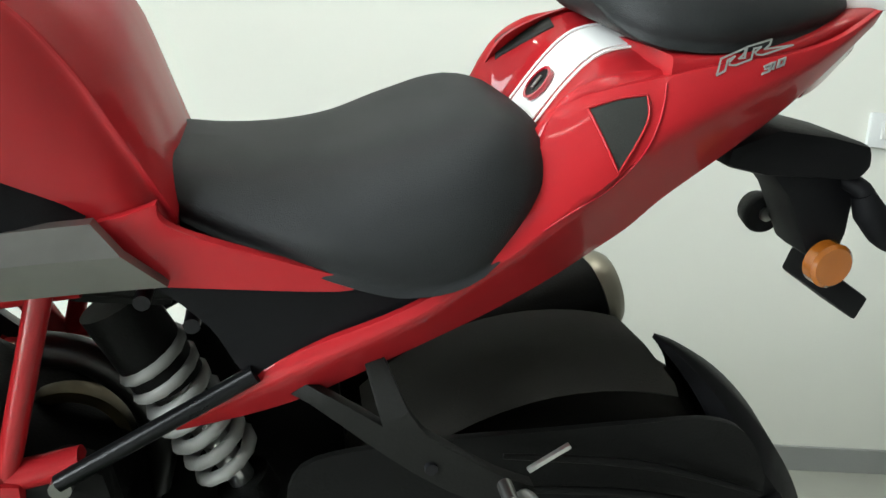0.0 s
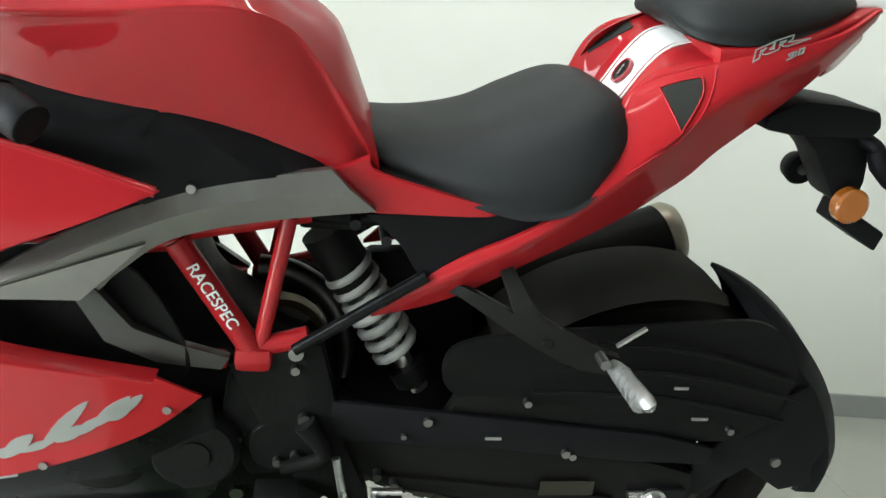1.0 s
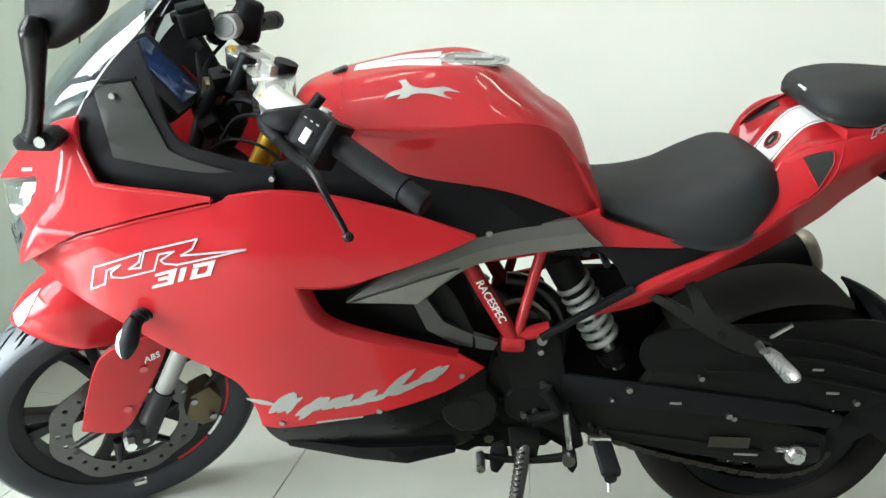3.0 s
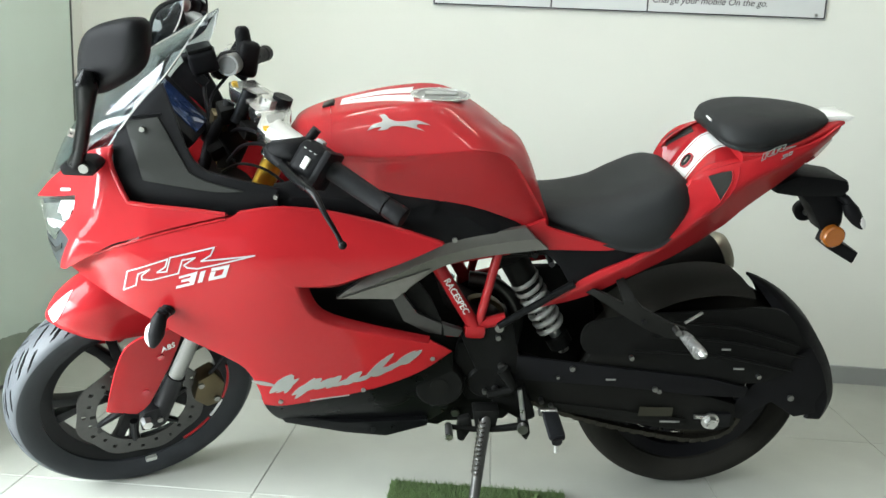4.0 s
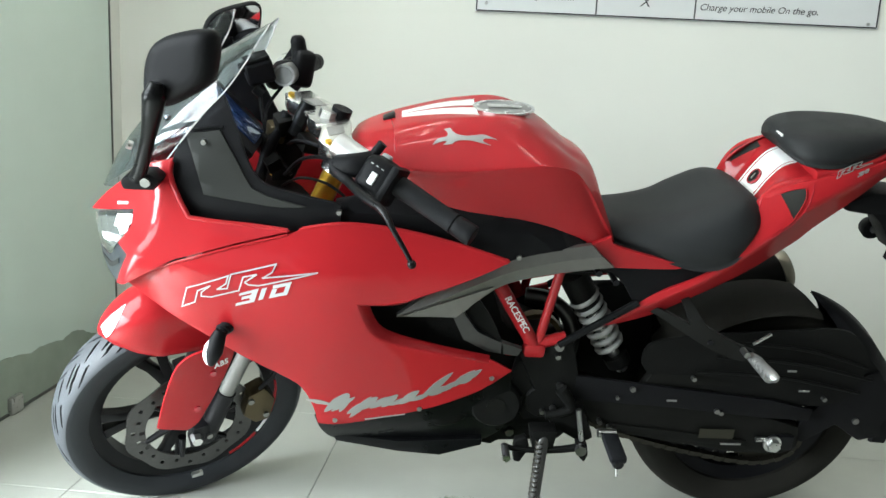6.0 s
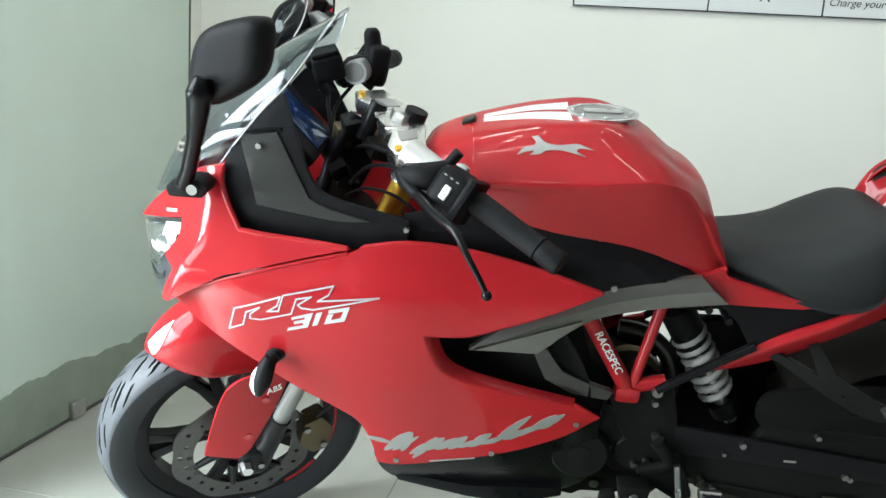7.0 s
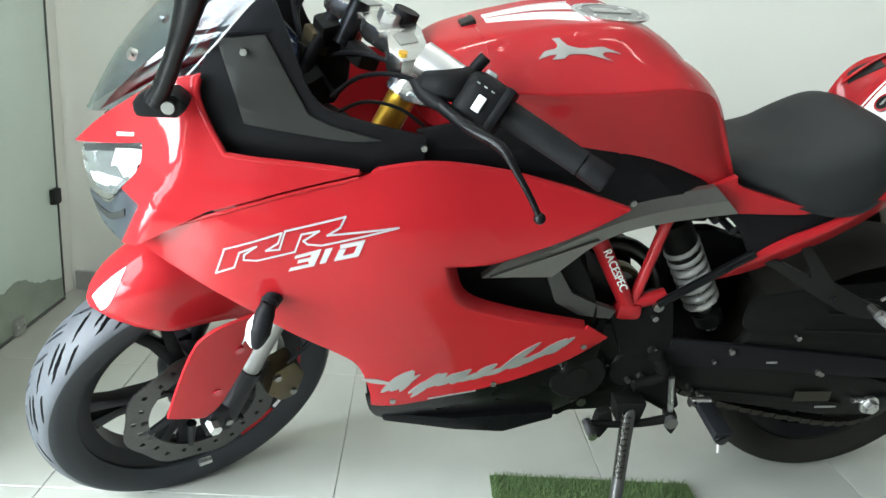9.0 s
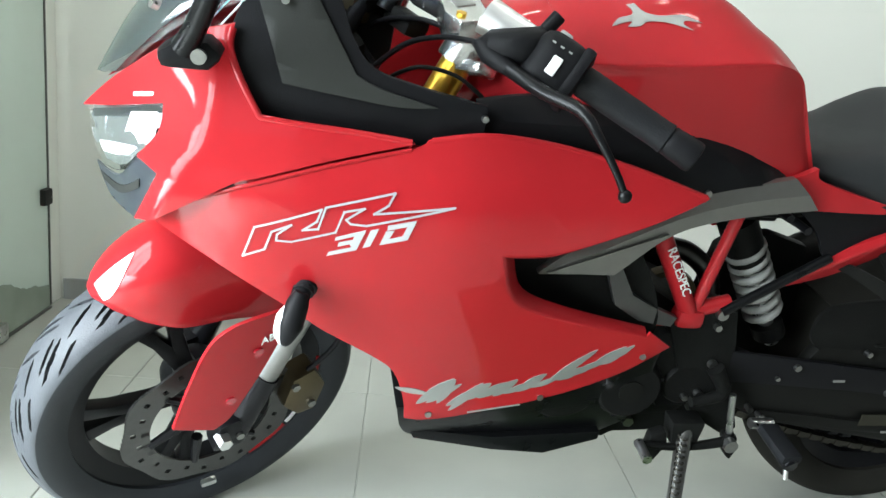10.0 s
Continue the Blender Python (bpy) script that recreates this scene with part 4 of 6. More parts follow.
dash = part("instrument_panel", box(0, 0, 0, 0.16, 0.19, 0.035, 0.012), BLACK, BIKE, "black instrument housing", 40, pose(-0.588, 0, 0.995, 0, 46, 0))
part("display", box(0, 0, 0.018, 0.135, 0.10, 0.006, 0.002), SCREENBLUE, dash, "blue glossy display", 40, pose(-0.588, 0, 0.995, 0, 46, 0))
part("dash_support", prism([(-0.65, 0.93), (-0.62, 1.02), (-0.55, 0.965), (-0.57, 0.93)], -0.11, 0.11, 0.008), BLACK, BIKE, "")
part("front_bulkhead", prism([(-0.83, 0.72), (-0.80, 0.84), (-0.70, 0.90), (-0.64, 0.90), (-0.60, 0.70), (-0.70, 0.66)], -0.085, 0.085, 0.02), BLACK, BIKE, "")


def sheet(rows, thick):
    """A thin curved sheet through rows of points, closed at its edges."""
    a = [[Vector(p) for p in r] for r in rows]
    bm = bmesh.new()
    n, m = len(a), len(a[0])
    def normal(i, j):
        u = a[min(i + 1, n - 1)][j] - a[max(i - 1, 0)][j]
        v = a[i][min(j + 1, m - 1)] - a[i][max(j - 1, 0)]
        return u.cross(v).normalized()
    f = [[bm.verts.new(a[i][j]) for j in range(m)] for i in range(n)]
    b = [[bm.verts.new(a[i][j] - normal(i, j) * thick) for j in range(m)] for i in range(n)]
    for i in range(n - 1):
        for j in range(m - 1):
            bm.faces.new((f[i][j], f[i + 1][j], f[i + 1][j + 1], f[i][j + 1]))
            bm.faces.new((b[i][j], b[i][j + 1], b[i + 1][j + 1], b[i + 1][j]))
    for i in range(n - 1):
        for j, q in ((0, 0), (m - 1, m - 1)):
            bm.faces.new((f[i][j], b[i][j], b[i + 1][j], f[i + 1][j]))
    for j in range(m - 1):
        for i in (0, n - 1):
            bm.faces.new((f[i][j], f[i][j + 1], b[i][j + 1], b[i][j]))
    return bm


def screen_rows(u0, u1, n=18, w=13):
    rows = []
    for k in range(n + 1):
        u = u0 + (u1 - u0) * k / n
        xc = cr([0, 0.25, 0.5, 0.75, 1.0], [-0.862, -0.80, -0.70, -0.60, -0.49], u)
        zc = cr([0, 0.25, 0.5, 0.75, 1.0], [0.845, 0.95, 1.06, 1.14, 1.205], u)
        hw = cr([0, 0.25, 0.5, 0.75, 0.9, 1.0], [0.10, 0.168, 0.178, 0.155, 0.115, 0.05], u)
        sweep = cr([0, 0.25, 0.5, 0.75, 1.0], [0.14, 0.145, 0.11, 0.06, 0.0], u)
        lift = cr([0, 0.25, 0.5, 0.75, 1.0], [0.05, 0.03, 0.0, -0.025, 0.0], u)
        row = []
        for j in range(w):
            q = -1 + 2 * j / (w - 1)
            row.append((xc + sweep * q * q, hw * math.sin(q * 1.35) / math.sin(1.35), zc + lift * q * q))
        rows.append(row)
    return rows


screen = part("windscreen", sheet(screen_rows(0.0, 1.0), 0.003), TINT, BIKE, "lightly tinted acrylic windscreen", 60)
screen.visible_shadow = False
edge = screen_rows(0.0, 1.0)
# pale edge tubes: the bright reflection along the screen's rim painted in
for j in (0, 12):
    part("screen_edge", tube([r[j] for r in edge[::3]], 0.0014, 6, 3), GREYMARK, screen, "pale screen edge with its sheen put into the colour", 60)
for x, y, z in ((-0.755, -0.12, 0.965), (-0.755, 0.12, 0.965)):
    part("screen_bolt", cyl((x, y, z), (x - 0.008, y * 1.03, z + 0.004), 0.009), STEEL, screen, "", 40)


def mirror(side):
    dx, dz = (0.0, 0.0) if side < 0 else (-0.045, -0.025)
    stalk = part("mirror", tube([(-0.708, side * 0.245, 0.942), (-0.692 + dx * 0.3, side * 0.258, 0.972), (-0.668 + dx * 0.6, side * 0.284, 1.03), (-0.648 + dx, side * 0.312, 1.082 + dz), (-0.638 + dx, side * 0.324, 1.115 + dz), (-0.633 + dx, side * 0.322, 1.138 + dz)], [0.015, 0.013, 0.013, 0.017, 0.020, 0.011], 12, 5), GLOSS, BIKE, "black rear-view mirror on a stalk", 50)
    head = [(-0.070, -0.034), (-0.066, 0.002), (-0.054, 0.030), (-0.034, 0.048), (0.0, 0.061), (0.042, 0.071), (0.060, 0.066), (0.064, 0.045), (0.058, 0.002), (0.036, -0.026), (-0.018, -0.060), (-0.050, -0.071), (-0.066, -0.058)]
    m = Matrix.Translation((-0.594 + dx, side * 0.30, 1.158 + dz)) @ Matrix.Rotation(radians(side * 24), 4, "Z") @ Matrix.Rotation(radians(side * 6), 4, "X")
    rings = []
    pts = spline(head, 4, True)
    for depth, sc in ((-0.024, 0.02), (-0.0235, 0.55), (-0.022, 0.80), (-0.016, 0.93), (-0.004, 1.0), (0.012, 1.0), (0.016, 0.96)):
        rings.append([(p[0] * sc * 1.06, side * -depth, p[1] * sc) for p in pts])
    part("housing", skin(rings), BLACK, stalk, "rounded black mirror housing", 50, m)
    part("glass", skin([[(p[0] * 0.97, side * -0.0165, p[1] * 0.93) for p in pts], [(p[0] * 0.97, side * -0.018, p[1] * 0.93) for p in pts]]), MIRRORGLASS, stalk, "mirror glass", 50, m)
    part("mount", prism([(-0.735, 0.918), (-0.74, 0.938), (-0.715, 0.952), (-0.68, 0.955), (-0.662, 0.938), (-0.68, 0.918)], side * 0.20, side * 0.252, 0.012), BLACK, stalk, "", 40)
    part("mount_bolt", cyl((-0.69, side * 0.252, 0.937), (-0.69, side * 0.258, 0.937), 0.009), BOLT, stalk, "", 40)


for side in (-1, 1):
    mirror(side)

# headlights
LAMP = [(-0.855, 0.808, "s"), (-0.799, 0.834), (-0.739, 0.855, "s"), (-0.744, 0.822), (-0.775, 0.785), (-0.80, 0.757), (-0.831, 0.747, "s"), (-0.849, 0.771)]
CHIN = [(-0.845, 0.742, "s"), (-0.805, 0.747), (-0.778, 0.784, "s"), (-0.742, 0.784, "s"), (-0.758, 0.745), (-0.775, 0.711, "s"), (-0.82, 0.709)]
for side in (-1, 1):
    lamp = part("headlight", panel(LAMP, lambda x, z: (cowl_width(x, z) - 0.006) - 0.018, 0.004, side, 0.02, 0), REFLECT, BIKE, "twin headlight behind clear lens")
    part("lens", panel(LAMP, lambda x, z: (cowl_width(x, z) - 0.006) + 0.003, 0.003, side, 0.02, 0.001), CLEAR, lamp, "clear headlight lens")
    part("led_bar", panel([(-0.790, 0.826, "s"), (-0.751, 0.839, "s"), (-0.756, 0.812), (-0.774, 0.797, "s"), (-0.786, 0.806), (-0.797, 0.801, "s")], lambda x, z: (cowl_width(x, z) - 0.006) - 0.008, 0.004, side, 0.02, 0), LED, lamp, "white lamp element with a glow added for its reflection")
    part("led_bar", panel([(-0.84, 0.770, "s"), (-0.789, 0.788, "s"), (-0.804, 0.770, "s"), (-0.833, 0.760, "s")], lambda x, z: (cowl_width(x, z) - 0.006) - 0.008, 0.004, side, 0.02, 0), LED, lamp, "white lamp element with a glow added for its reflection")
    part("bezel", panel([(-0.853, 0.806, "s"), (-0.742, 0.852, "s"), (-0.742, 0.842, "s"), (-0.80, 0.820), (-0.848, 0.798, "s")], lambda x, z: (cowl_width(x, z) - 0.006) - 0.010, 0.004, side, 0.02, 0), CHINGLOSS, lamp, "dark lamp bezel")
    part("chin_strip", panel([(-0.838, 0.733, "s"), (-0.80, 0.738), (-0.768, 0.765, "s"), (-0.768, 0.755, "s"), (-0.80, 0.728), (-0.832, 0.725, "s")], lambda x, z: (cowl_width(x, z) - 0.006) + 0.004, 0.006, side, 0.02, 0.002), DARK, lamp, "dark chin strip")
    part("chin", panel(CHIN, lambda x, z: (cowl_width(x, z) - 0.006) + 0.001, 0.006, side, 0.02, 0.002), CHINGLOSS, BIKE, "gloss black chin piece")

# front indicators
for side in (-1, 1):
    stem = part("front_indicator", tube([(-0.548, side * 0.262, 0.650), (-0.558, side * 0.285, 0.648), (-0.562, side * 0.30, 0.640)], [0.012, 0.0125, 0.013], 12, 4), GRIP, BIKE, "black stalk indicator with clear lens")
    for k in range(2):
        part("stem_rib", tube([(-0.552 - 0.004 * k, side * (0.272 + 0.010 * k), 0.650), (-0.553 - 0.004 * k, side * (0.276 + 0.010 * k), 0.648)], 0.0148, 12, 1), GRIP, stem, "")
    part("indicator_body", tube([(-0.558, side * 0.298, 0.656), (-0.563, side * 0.302, 0.640), (-0.570, side * 0.308, 0.612), (-0.576, side * 0.312, 0.590), (-0.578, side * 0.313, 0.583)], [0.009, 0.0150, 0.0165, 0.009, 0.003], 14, 5), BLACK, stem, "")
    part("indicator_lens", tube([(-0.572, side * 0.300, 0.640), (-0.580, side * 0.304, 0.622), (-0.584, side * 0.309, 0.602), (-0.581, side * 0.313, 0.586)], [0.003, 0.0095, 0.0085, 0.003], 12, 5), WHITE, stem, "clear white indicator lens")

# ---- middle: black side covers, grey frame cover, trellis, engine ----
MIDCOVER = [(-0.345, 0.90, "s"), (-0.25, 0.908), (-0.142, 0.892), (-0.042, 0.877), (0.05, 0.859), (0.115, 0.841), (0.175, 0.81, "s"), (0.10, 0.772), (0.005, 0.76), (-0.115, 0.80), (-0.236, 0.826), (-0.345, 0.838, "s")]
COVERTOP = [(-0.217, 0.658), (-0.155, 0.70), (-0.08, 0.742), (0.01, 0.778), (0.10, 0.80), (0.182, 0.813)]
COVERMID = [(-0.217, 0.657), (-0.14, 0.688), (-0.07, 0.722), (0.013, 0.757), (0.103, 0.779), (0.205, 0.792)]
COVERLOW = [(-0.217, 0.655), (-0.094, 0.650), (-0.052, 0.682), (0.005, 0.725), (0.10, 0.748), (0.238, 0.763)]
FRAMEARM = [(-0.10, 0.652, "s"), (-0.080, 0.664, "s"), (-0.042, 0.606, "s"), (0.004, 0.579, "s"), (0.066, 0.546, "s"), (0.056, 0.531, "s"), (-0.018, 0.556, "s"), (-0.072, 0.592, "s")]


def cover_width(x, z):
    ridge = cr([p[0] for p in COVERMID], [p[1] for p in COVERMID], x)
    return cr([-0.22, -0.1, 0.05, 0.25], [0.217, 0.207, 0.192, 0.169], x) - 0.55 * max(0, z - ridge) - 0.28 * max(0, ridge - z)


for side in (-1, 1):
    part("mid_cover", panel(MIDCOVER, lambda x, z: cr([-0.35, -0.1, 0.2], [0.215, 0.195, 0.165], x) - 1.2 * max(0, z - cr([-0.35, -0.142, 0.05, 0.172], [0.887, 0.872, 0.836, 0.79], x)), 0.01, side, 0.04, 0.003), BLACK, BIKE, "matt black cover under the tank")
    part("cover_bolt", cyl((0.029, side * 0.17, 0.787), (0.029, side * 0.188, 0.787), 0.0055), BOLT, BIKE, "")
    fc = part("frame_cover", ridged_panel(COVERTOP, COVERMID, COVERLOW, cover_width, 0.014, side), SILVER, BIKE, "grey-silver frame cover", 12)
    part("cover_arm", panel(FRAMEARM, lambda x, z: cr([-0.11, 0.0, 0.07], [0.20, 0.17, 0.145], x), 0.014, side, 0.03, 0.004), GUNMETAL, fc, "dark grey lower arm", 45)
    tri = [(-0.205, side * 0.2195, 0.659), (-0.02, side * (cover_width(-0.02, 0.722) + 0.005), 0.722), (-0.092, side * 0.201, 0.6505)]
    part("cover_wedge", skin([tri, [(x, y - side * 0.012, z) for x, y, z in tri]]), SILVER, fc, "", 10)
    part("inner_fairing", panel([(-0.33, 0.73), (-0.21, 0.70), (-0.06, 0.69), (0.02, 0.56), (-0.02, 0.52), (-0.17, 0.55), (-0.30, 0.60)], lambda x, z: 0.165, 0.005, side, 0.05, 0), ENGINE, BIKE, "dark gloss air vent panel")
    # trellis frame
    fr = part("trellis_tube", cyl((0.0, side * 0.128, 0.70), (0.102, side * 0.128, 0.535), 0.016), RED, BIKE, "red painted trellis frame tube")
    part("trellis_tube", cyl((0.135, side * 0.12, 0.735), (0.101, side * 0.128, 0.545), 0.0105), RED, BIKE, "red painted trellis frame tube")
    part("trellis_tube", cyl((0.0, side * 0.11, 0.705), (0.16, side * 0.10, 0.735), 0.014), RED, BIKE, "red painted trellis frame tube")
    part("trellis_tube", cyl((0.08, side * 0.125, 0.545), (0.165, side * 0.125, 0.57), 0.014), RED, BIKE, "red painted trellis frame tube")
    part("trellis_tube", cyl((-0.20, side * 0.09, 0.66), (0.01, side * 0.125, 0.70), 0.014), RED, BIKE, "red painted trellis frame tube")
    part("frame_node", box(0.095, side * 0.128, 0.54, 0.05, 0.036, 0.035, 0.012), RED, fr, "")
    part("frame_node", box(0.045, side * 0.13, 0.535, 0.035, 0.02, 0.022, 0.006), RED, fr, "")
    # swingarm pivot plate and its bolts
    plate = part("pivot_plate", prism([(0.06, 0.53), (0.15, 0.575), (0.185, 0.56), (0.20, 0.50), (0.225, 0.40), (0.265, 0.30), (0.235, 0.285), (0.16, 0.33), (0.11, 0.42)], side * 0.10, side * 0.135, 0.01), ENGINE, BIKE, "black pivot plate", 40)
    for x, z, r in ((0.150, 0.553, 0.010), (0.150, 0.527, 0.006), (0.165, 0.449, 0.009), (0.13, 0.378, 0.006), (0.155, 0.386, 0.008), (0.296, 0.337, 0.006)):
        part("plate_bolt", cyl((x, side * 0.13, z), (x, side * 0.146, z), r, None, 12), BOLT, plate, "")

    # engine side covers
CASE = [(-0.26, 0.36), (-0.27, 0.50), (-0.20, 0.60), (-0.10, 0.74), (-0.02, 0.72), (0.03, 0.58), (0.10, 0.54), (0.20, 0.50), (0.22, 0.40), (0.16, 0.30), (0.02, 0.285), (-0.18, 0.30)]
engine = part("engine", prism(CASE, -0.095, 0.095, 0.02), ENGINE, BIKE, "black single-cylinder engine")
for x, z, r, y0, y1 in ((0.02, 0.395, 0.062, -0.095, -0.150), (-0.10, 0.40, 0.075, -0.095, -0.145), (0.13, 0.40, 0.045, -0.095, -0.135), (0.0, 0.41, 0.08, 0.095, 0.15)):
    cv = part("engine_cover", tube([(x, y0, z), (x, y0 + 0.75 * (y1 - y0), z), (x, y1, z), (x, y1, z)], [r, r, r * 0.86, r * 0.5], 32, 2), ENGINE, engine, "", 40)
    for k in range(6):
        a = k * math.pi / 3 + 0.3
        sg = -1 if y1 < 0 else 1
        part("cover_bolt", cyl((x + r * 0.96 * math.cos(a), y0 + 0.7 * (y1 - y0), z + r * 0.96 * math.sin(a)), (x + r * 0.96 * math.cos(a), y0 + 0.82 * (y1 - y0) , z + r * 0.96 * math.sin(a)), 0.006, None, 8, 0), ALLOY, engine, "")
part("engine_plug", cyl((0.02, -0.148, 0.395), (0.02, -0.153, 0.395), 0.022, None, 24), SWING, engine, "")
part("sprocket_cover", prism([(0.06, 0.50), (0.12, 0.535), (0.19, 0.50), (0.215, 0.42), (0.18, 0.35), (0.09, 0.34), (0.05, 0.42)], -0.128, -0.09, 0.012), ENGINE, engine, "")
for k in range(7):
    part("cooling_fin", box(-0.17 + 0.02 * k, 0, 0.62 + 0.012 * k, 0.008, 0.15, 0.10, 0.002), ENGINE, engine, "")
part("radiator", box(-0.36, 0, 0.58, 0.03, 0.28, 0.26, 0.006, Matrix.Rotation(radians(18), 4, "Y")), ENGINE, BIKE, "black radiator behind the fairing")
part("header_pipe", tube([(-0.27, 0.02, 0.56), (-0.33, 0.03, 0.48), (-0.30, 0.05, 0.36), (-0.15, 0.08, 0.31), (0.1, 0.10, 0.31), (0.26, 0.13, 0.36)], 0.022), SWING, BIKE, "")
part("engine_ring", lathe([(0.052, -0.012), (0.064, -0.012), (0.066, 0), (0.064, 0.012), (0.052, 0.012)], 40, (0.125, 0.02, 0.49)), BRONZE, engine, "bronze cover ring", 40)
part("coolant_pipe", tube([(0.09, 0.02, 0.60), (0.14, 0.015, 0.595), (0.19, 0.01, 0.56), (0.215, 0.01, 0.50), (0.21, 0.01, 0.43)], 0.019), DISC, engine, "dull steel pipe", 40)
part("engine_sump", prism([(-0.08, 0.34), (-0.06, 0.246), (0.03, 0.229), (0.045, 0.243), (0.105, 0.246), (0.195, 0.252), (0.225, 0.29), (0.19, 0.40)], -0.078, 0.078, 0.012), ENGINE, engine, "", 40)
part("drain_plug", cyl((0.07, -0.078, 0.275), (0.07, -0.088, 0.275), 0.011, None, 6), BOLT, engine, "")
# belly pan
BELLY = [(-0.392, 0.37, "s"), (-0.377, 0.305), (-0.352, 0.266), (-0.297, 0.247), (-0.199, 0.233), (-0.098, 0.224), (-0.055, 0.236), (0.012, 0.262, "s"), (0.05, 0.33), (0.045, 0.50, "s"), (-0.02, 0.47), (-0.10, 0.43), (-0.27, 0.385)]
for side in (-1, 1):
    part("belly_pan", panel(BELLY, lambda x, z: half_width(x, z) * 0.90 - 0.004, 0.006, side, 0.03), GLOSS, BIKE, "dark belly pan")
part("belly_floor", prism([(-0.385, 0.33), (-0.347, 0.262), (-0.2, 0.236), (-0.1, 0.228), (0.0, 0.262), (0.0, 0.28), (-0.2, 0.265), (-0.33, 0.28), (-0.37, 0.34)], -0.12, 0.12, 0.003), GLOSS, BIKE, "")

part("belly_strip", box(0, 0, 0, 0.10, 0.004, 0.007, 0.001), STEEL, BIKE, "thin bright strip under the belly pan", 40, pose(-0.168, -0.113, 0.238, 20, 5, 0))

# shock absorber
A, B = Vector((0.205, -0.05, 0.650)), Vector((0.306, -0.05, 0.488))
d = (B - A).normalized()
shock = part("shock_absorber", cyl(A - d * 0.05, A + d * 0.05, 0.034), ENGINE, BIKE, "rear shock absorber with pale coil spring")
part("damper_rod", cyl(A, B + d * 0.05, 0.014), STEEL, shock, "")
part("spring_seat", cyl(B, B + d * 0.03, 0.03), ENGINE, shock, "")
side_v = Vector((0, 1, 0))
up_v = d.cross(side_v)
coil = [A + d * (0.006 + 0.162 * k / 84) + 0.031 * (math.cos(2 * math.pi * k / 12) * side_v + math.sin(2 * math.pi * k / 12) * up_v) for k in range(85)]
part("coil_spring", tube(coil, 0.0076, 8, 1), SPRING, shock, "pale grey coil spring", 60)
part("subframe_rod", cyl((0.148, -0.140, 0.557), (0.31, -0.140, 0.672), 0.0085), GLOSS, BIKE, "black subframe strut")
part("subframe_rod", cyl((0.148, 0.140, 0.557), (0.31, 0.140, 0.672), 0.0085), GLOSS, BIKE, "black subframe strut")
for y in (-0.09, 0.09):
    part("subframe_tube", tube([(0.05, y, 0.745), (0.25, y, 0.73), (0.45, y, 0.80), (0.72, y * 0.8, 0.94)], 0.012), ENGINE, BIKE, "")
# dark plate added behind the shock to fill the bright gaps
part("dark_filler_plate", prism([(0.18, 0.34), (0.215, 0.60), (0.25, 0.628), (0.32, 0.632), (0.40, 0.61), (0.43, 0.45), (0.42, 0.33)], 0.03, 0.06, 0.006), ENGINE, BIKE, "")
part("shock_mount", box(0.19, 0, 0.72, 0.09, 0.16, 0.035, 0.008), ENGINE, BIKE, "")
for x, z in ((0.215, 0.735), (0.255, 0.715)):
    part("mount_bolt", cyl((x, -0.08, z), (x, -0.137, z), 0.007), ALLOY, BIKE, "")

# swingarm, chain, sprocket
ARM = [(0.17, 0.45), (0.21, 0.47), (0.32, 0.43), (0.48, 0.40), (0.60, 0.385), (0.70, 0.365), (0.765, 0.345), (0.775, 0.28), (0.735, 0.262), (0.60, 0.265), (0.45, 0.29), (0.30, 0.315), (0.20, 0.37)]
for side in (-1, 1):
    arm = part("swingarm", prism(ARM, side * 0.088, side * 0.128, 0.012), SWING, BIKE, "black cast swingarm", 40)
    part("arm_rib", prism([(0.30, 0.345), (0.48, 0.325), (0.64, 0.305), (0.64, 0.285), (0.48, 0.30), (0.30, 0.325)], side * 0.124, side * 0.134, 0.004), SWING, arm, "", 40)
    part("arm_bridge", prism([(0.35, 0.42), (0.50, 0.40), (0.64, 0.385), (0.62, 0.46), (0.50, 0.48), (0.38, 0.48)], side * 0.092, side * 0.122, 0.012), SWING, arm, "", 40)
    part("adjuster_block", box(0.725, side * 0.132, 0.304, 0.055, 0.014, 0.04, 0.004), ALLOY, arm, "", 40)
    part("axle_nut", cyl((0.70, side * 0.13, 0.304), (0.70, side * 0.155, 0.304), 0.017, 0.015, 6), STEEL, arm, "zinc-plated axle nut")
    part("axle_washer", cyl((0.70, side * 0.136, 0.304), (0.70, side * 0.142, 0.304), 0.022), STEEL, arm, "")
    part("adjuster_bolt", cyl((0.66, side * 0.134, 0.312), (0.685, side * 0.134, 0.312), 0.006), STEEL, arm, "")
    part("arm_sticker", box(0.56, side * 0.1345, 0.325, 0.085, 0.001, 0.026, 0), SWING if side > 0 else OLIVE, arm, "dull olive sticker", 0)
    part("arm_label", box(0.60, side * 0.1355, 0.297, 0.05, 0.002, 0.005, 0.0005), EMBLEMGREY, arm, "")
part("rear_sprocket", lathe([(0.04, -0.003), (0.088, -0.003), (0.088, 0.003), (0.04, 0.003)], 84, (RAX.x, -0.082, RAX.z), True, lambda t, i: 0.004 * (1 if int(t * 42 / math.pi) % 2 else -1) if i in (1, 2) else 0), CHAIN, BIKE, "steel rear sprocket", 30)
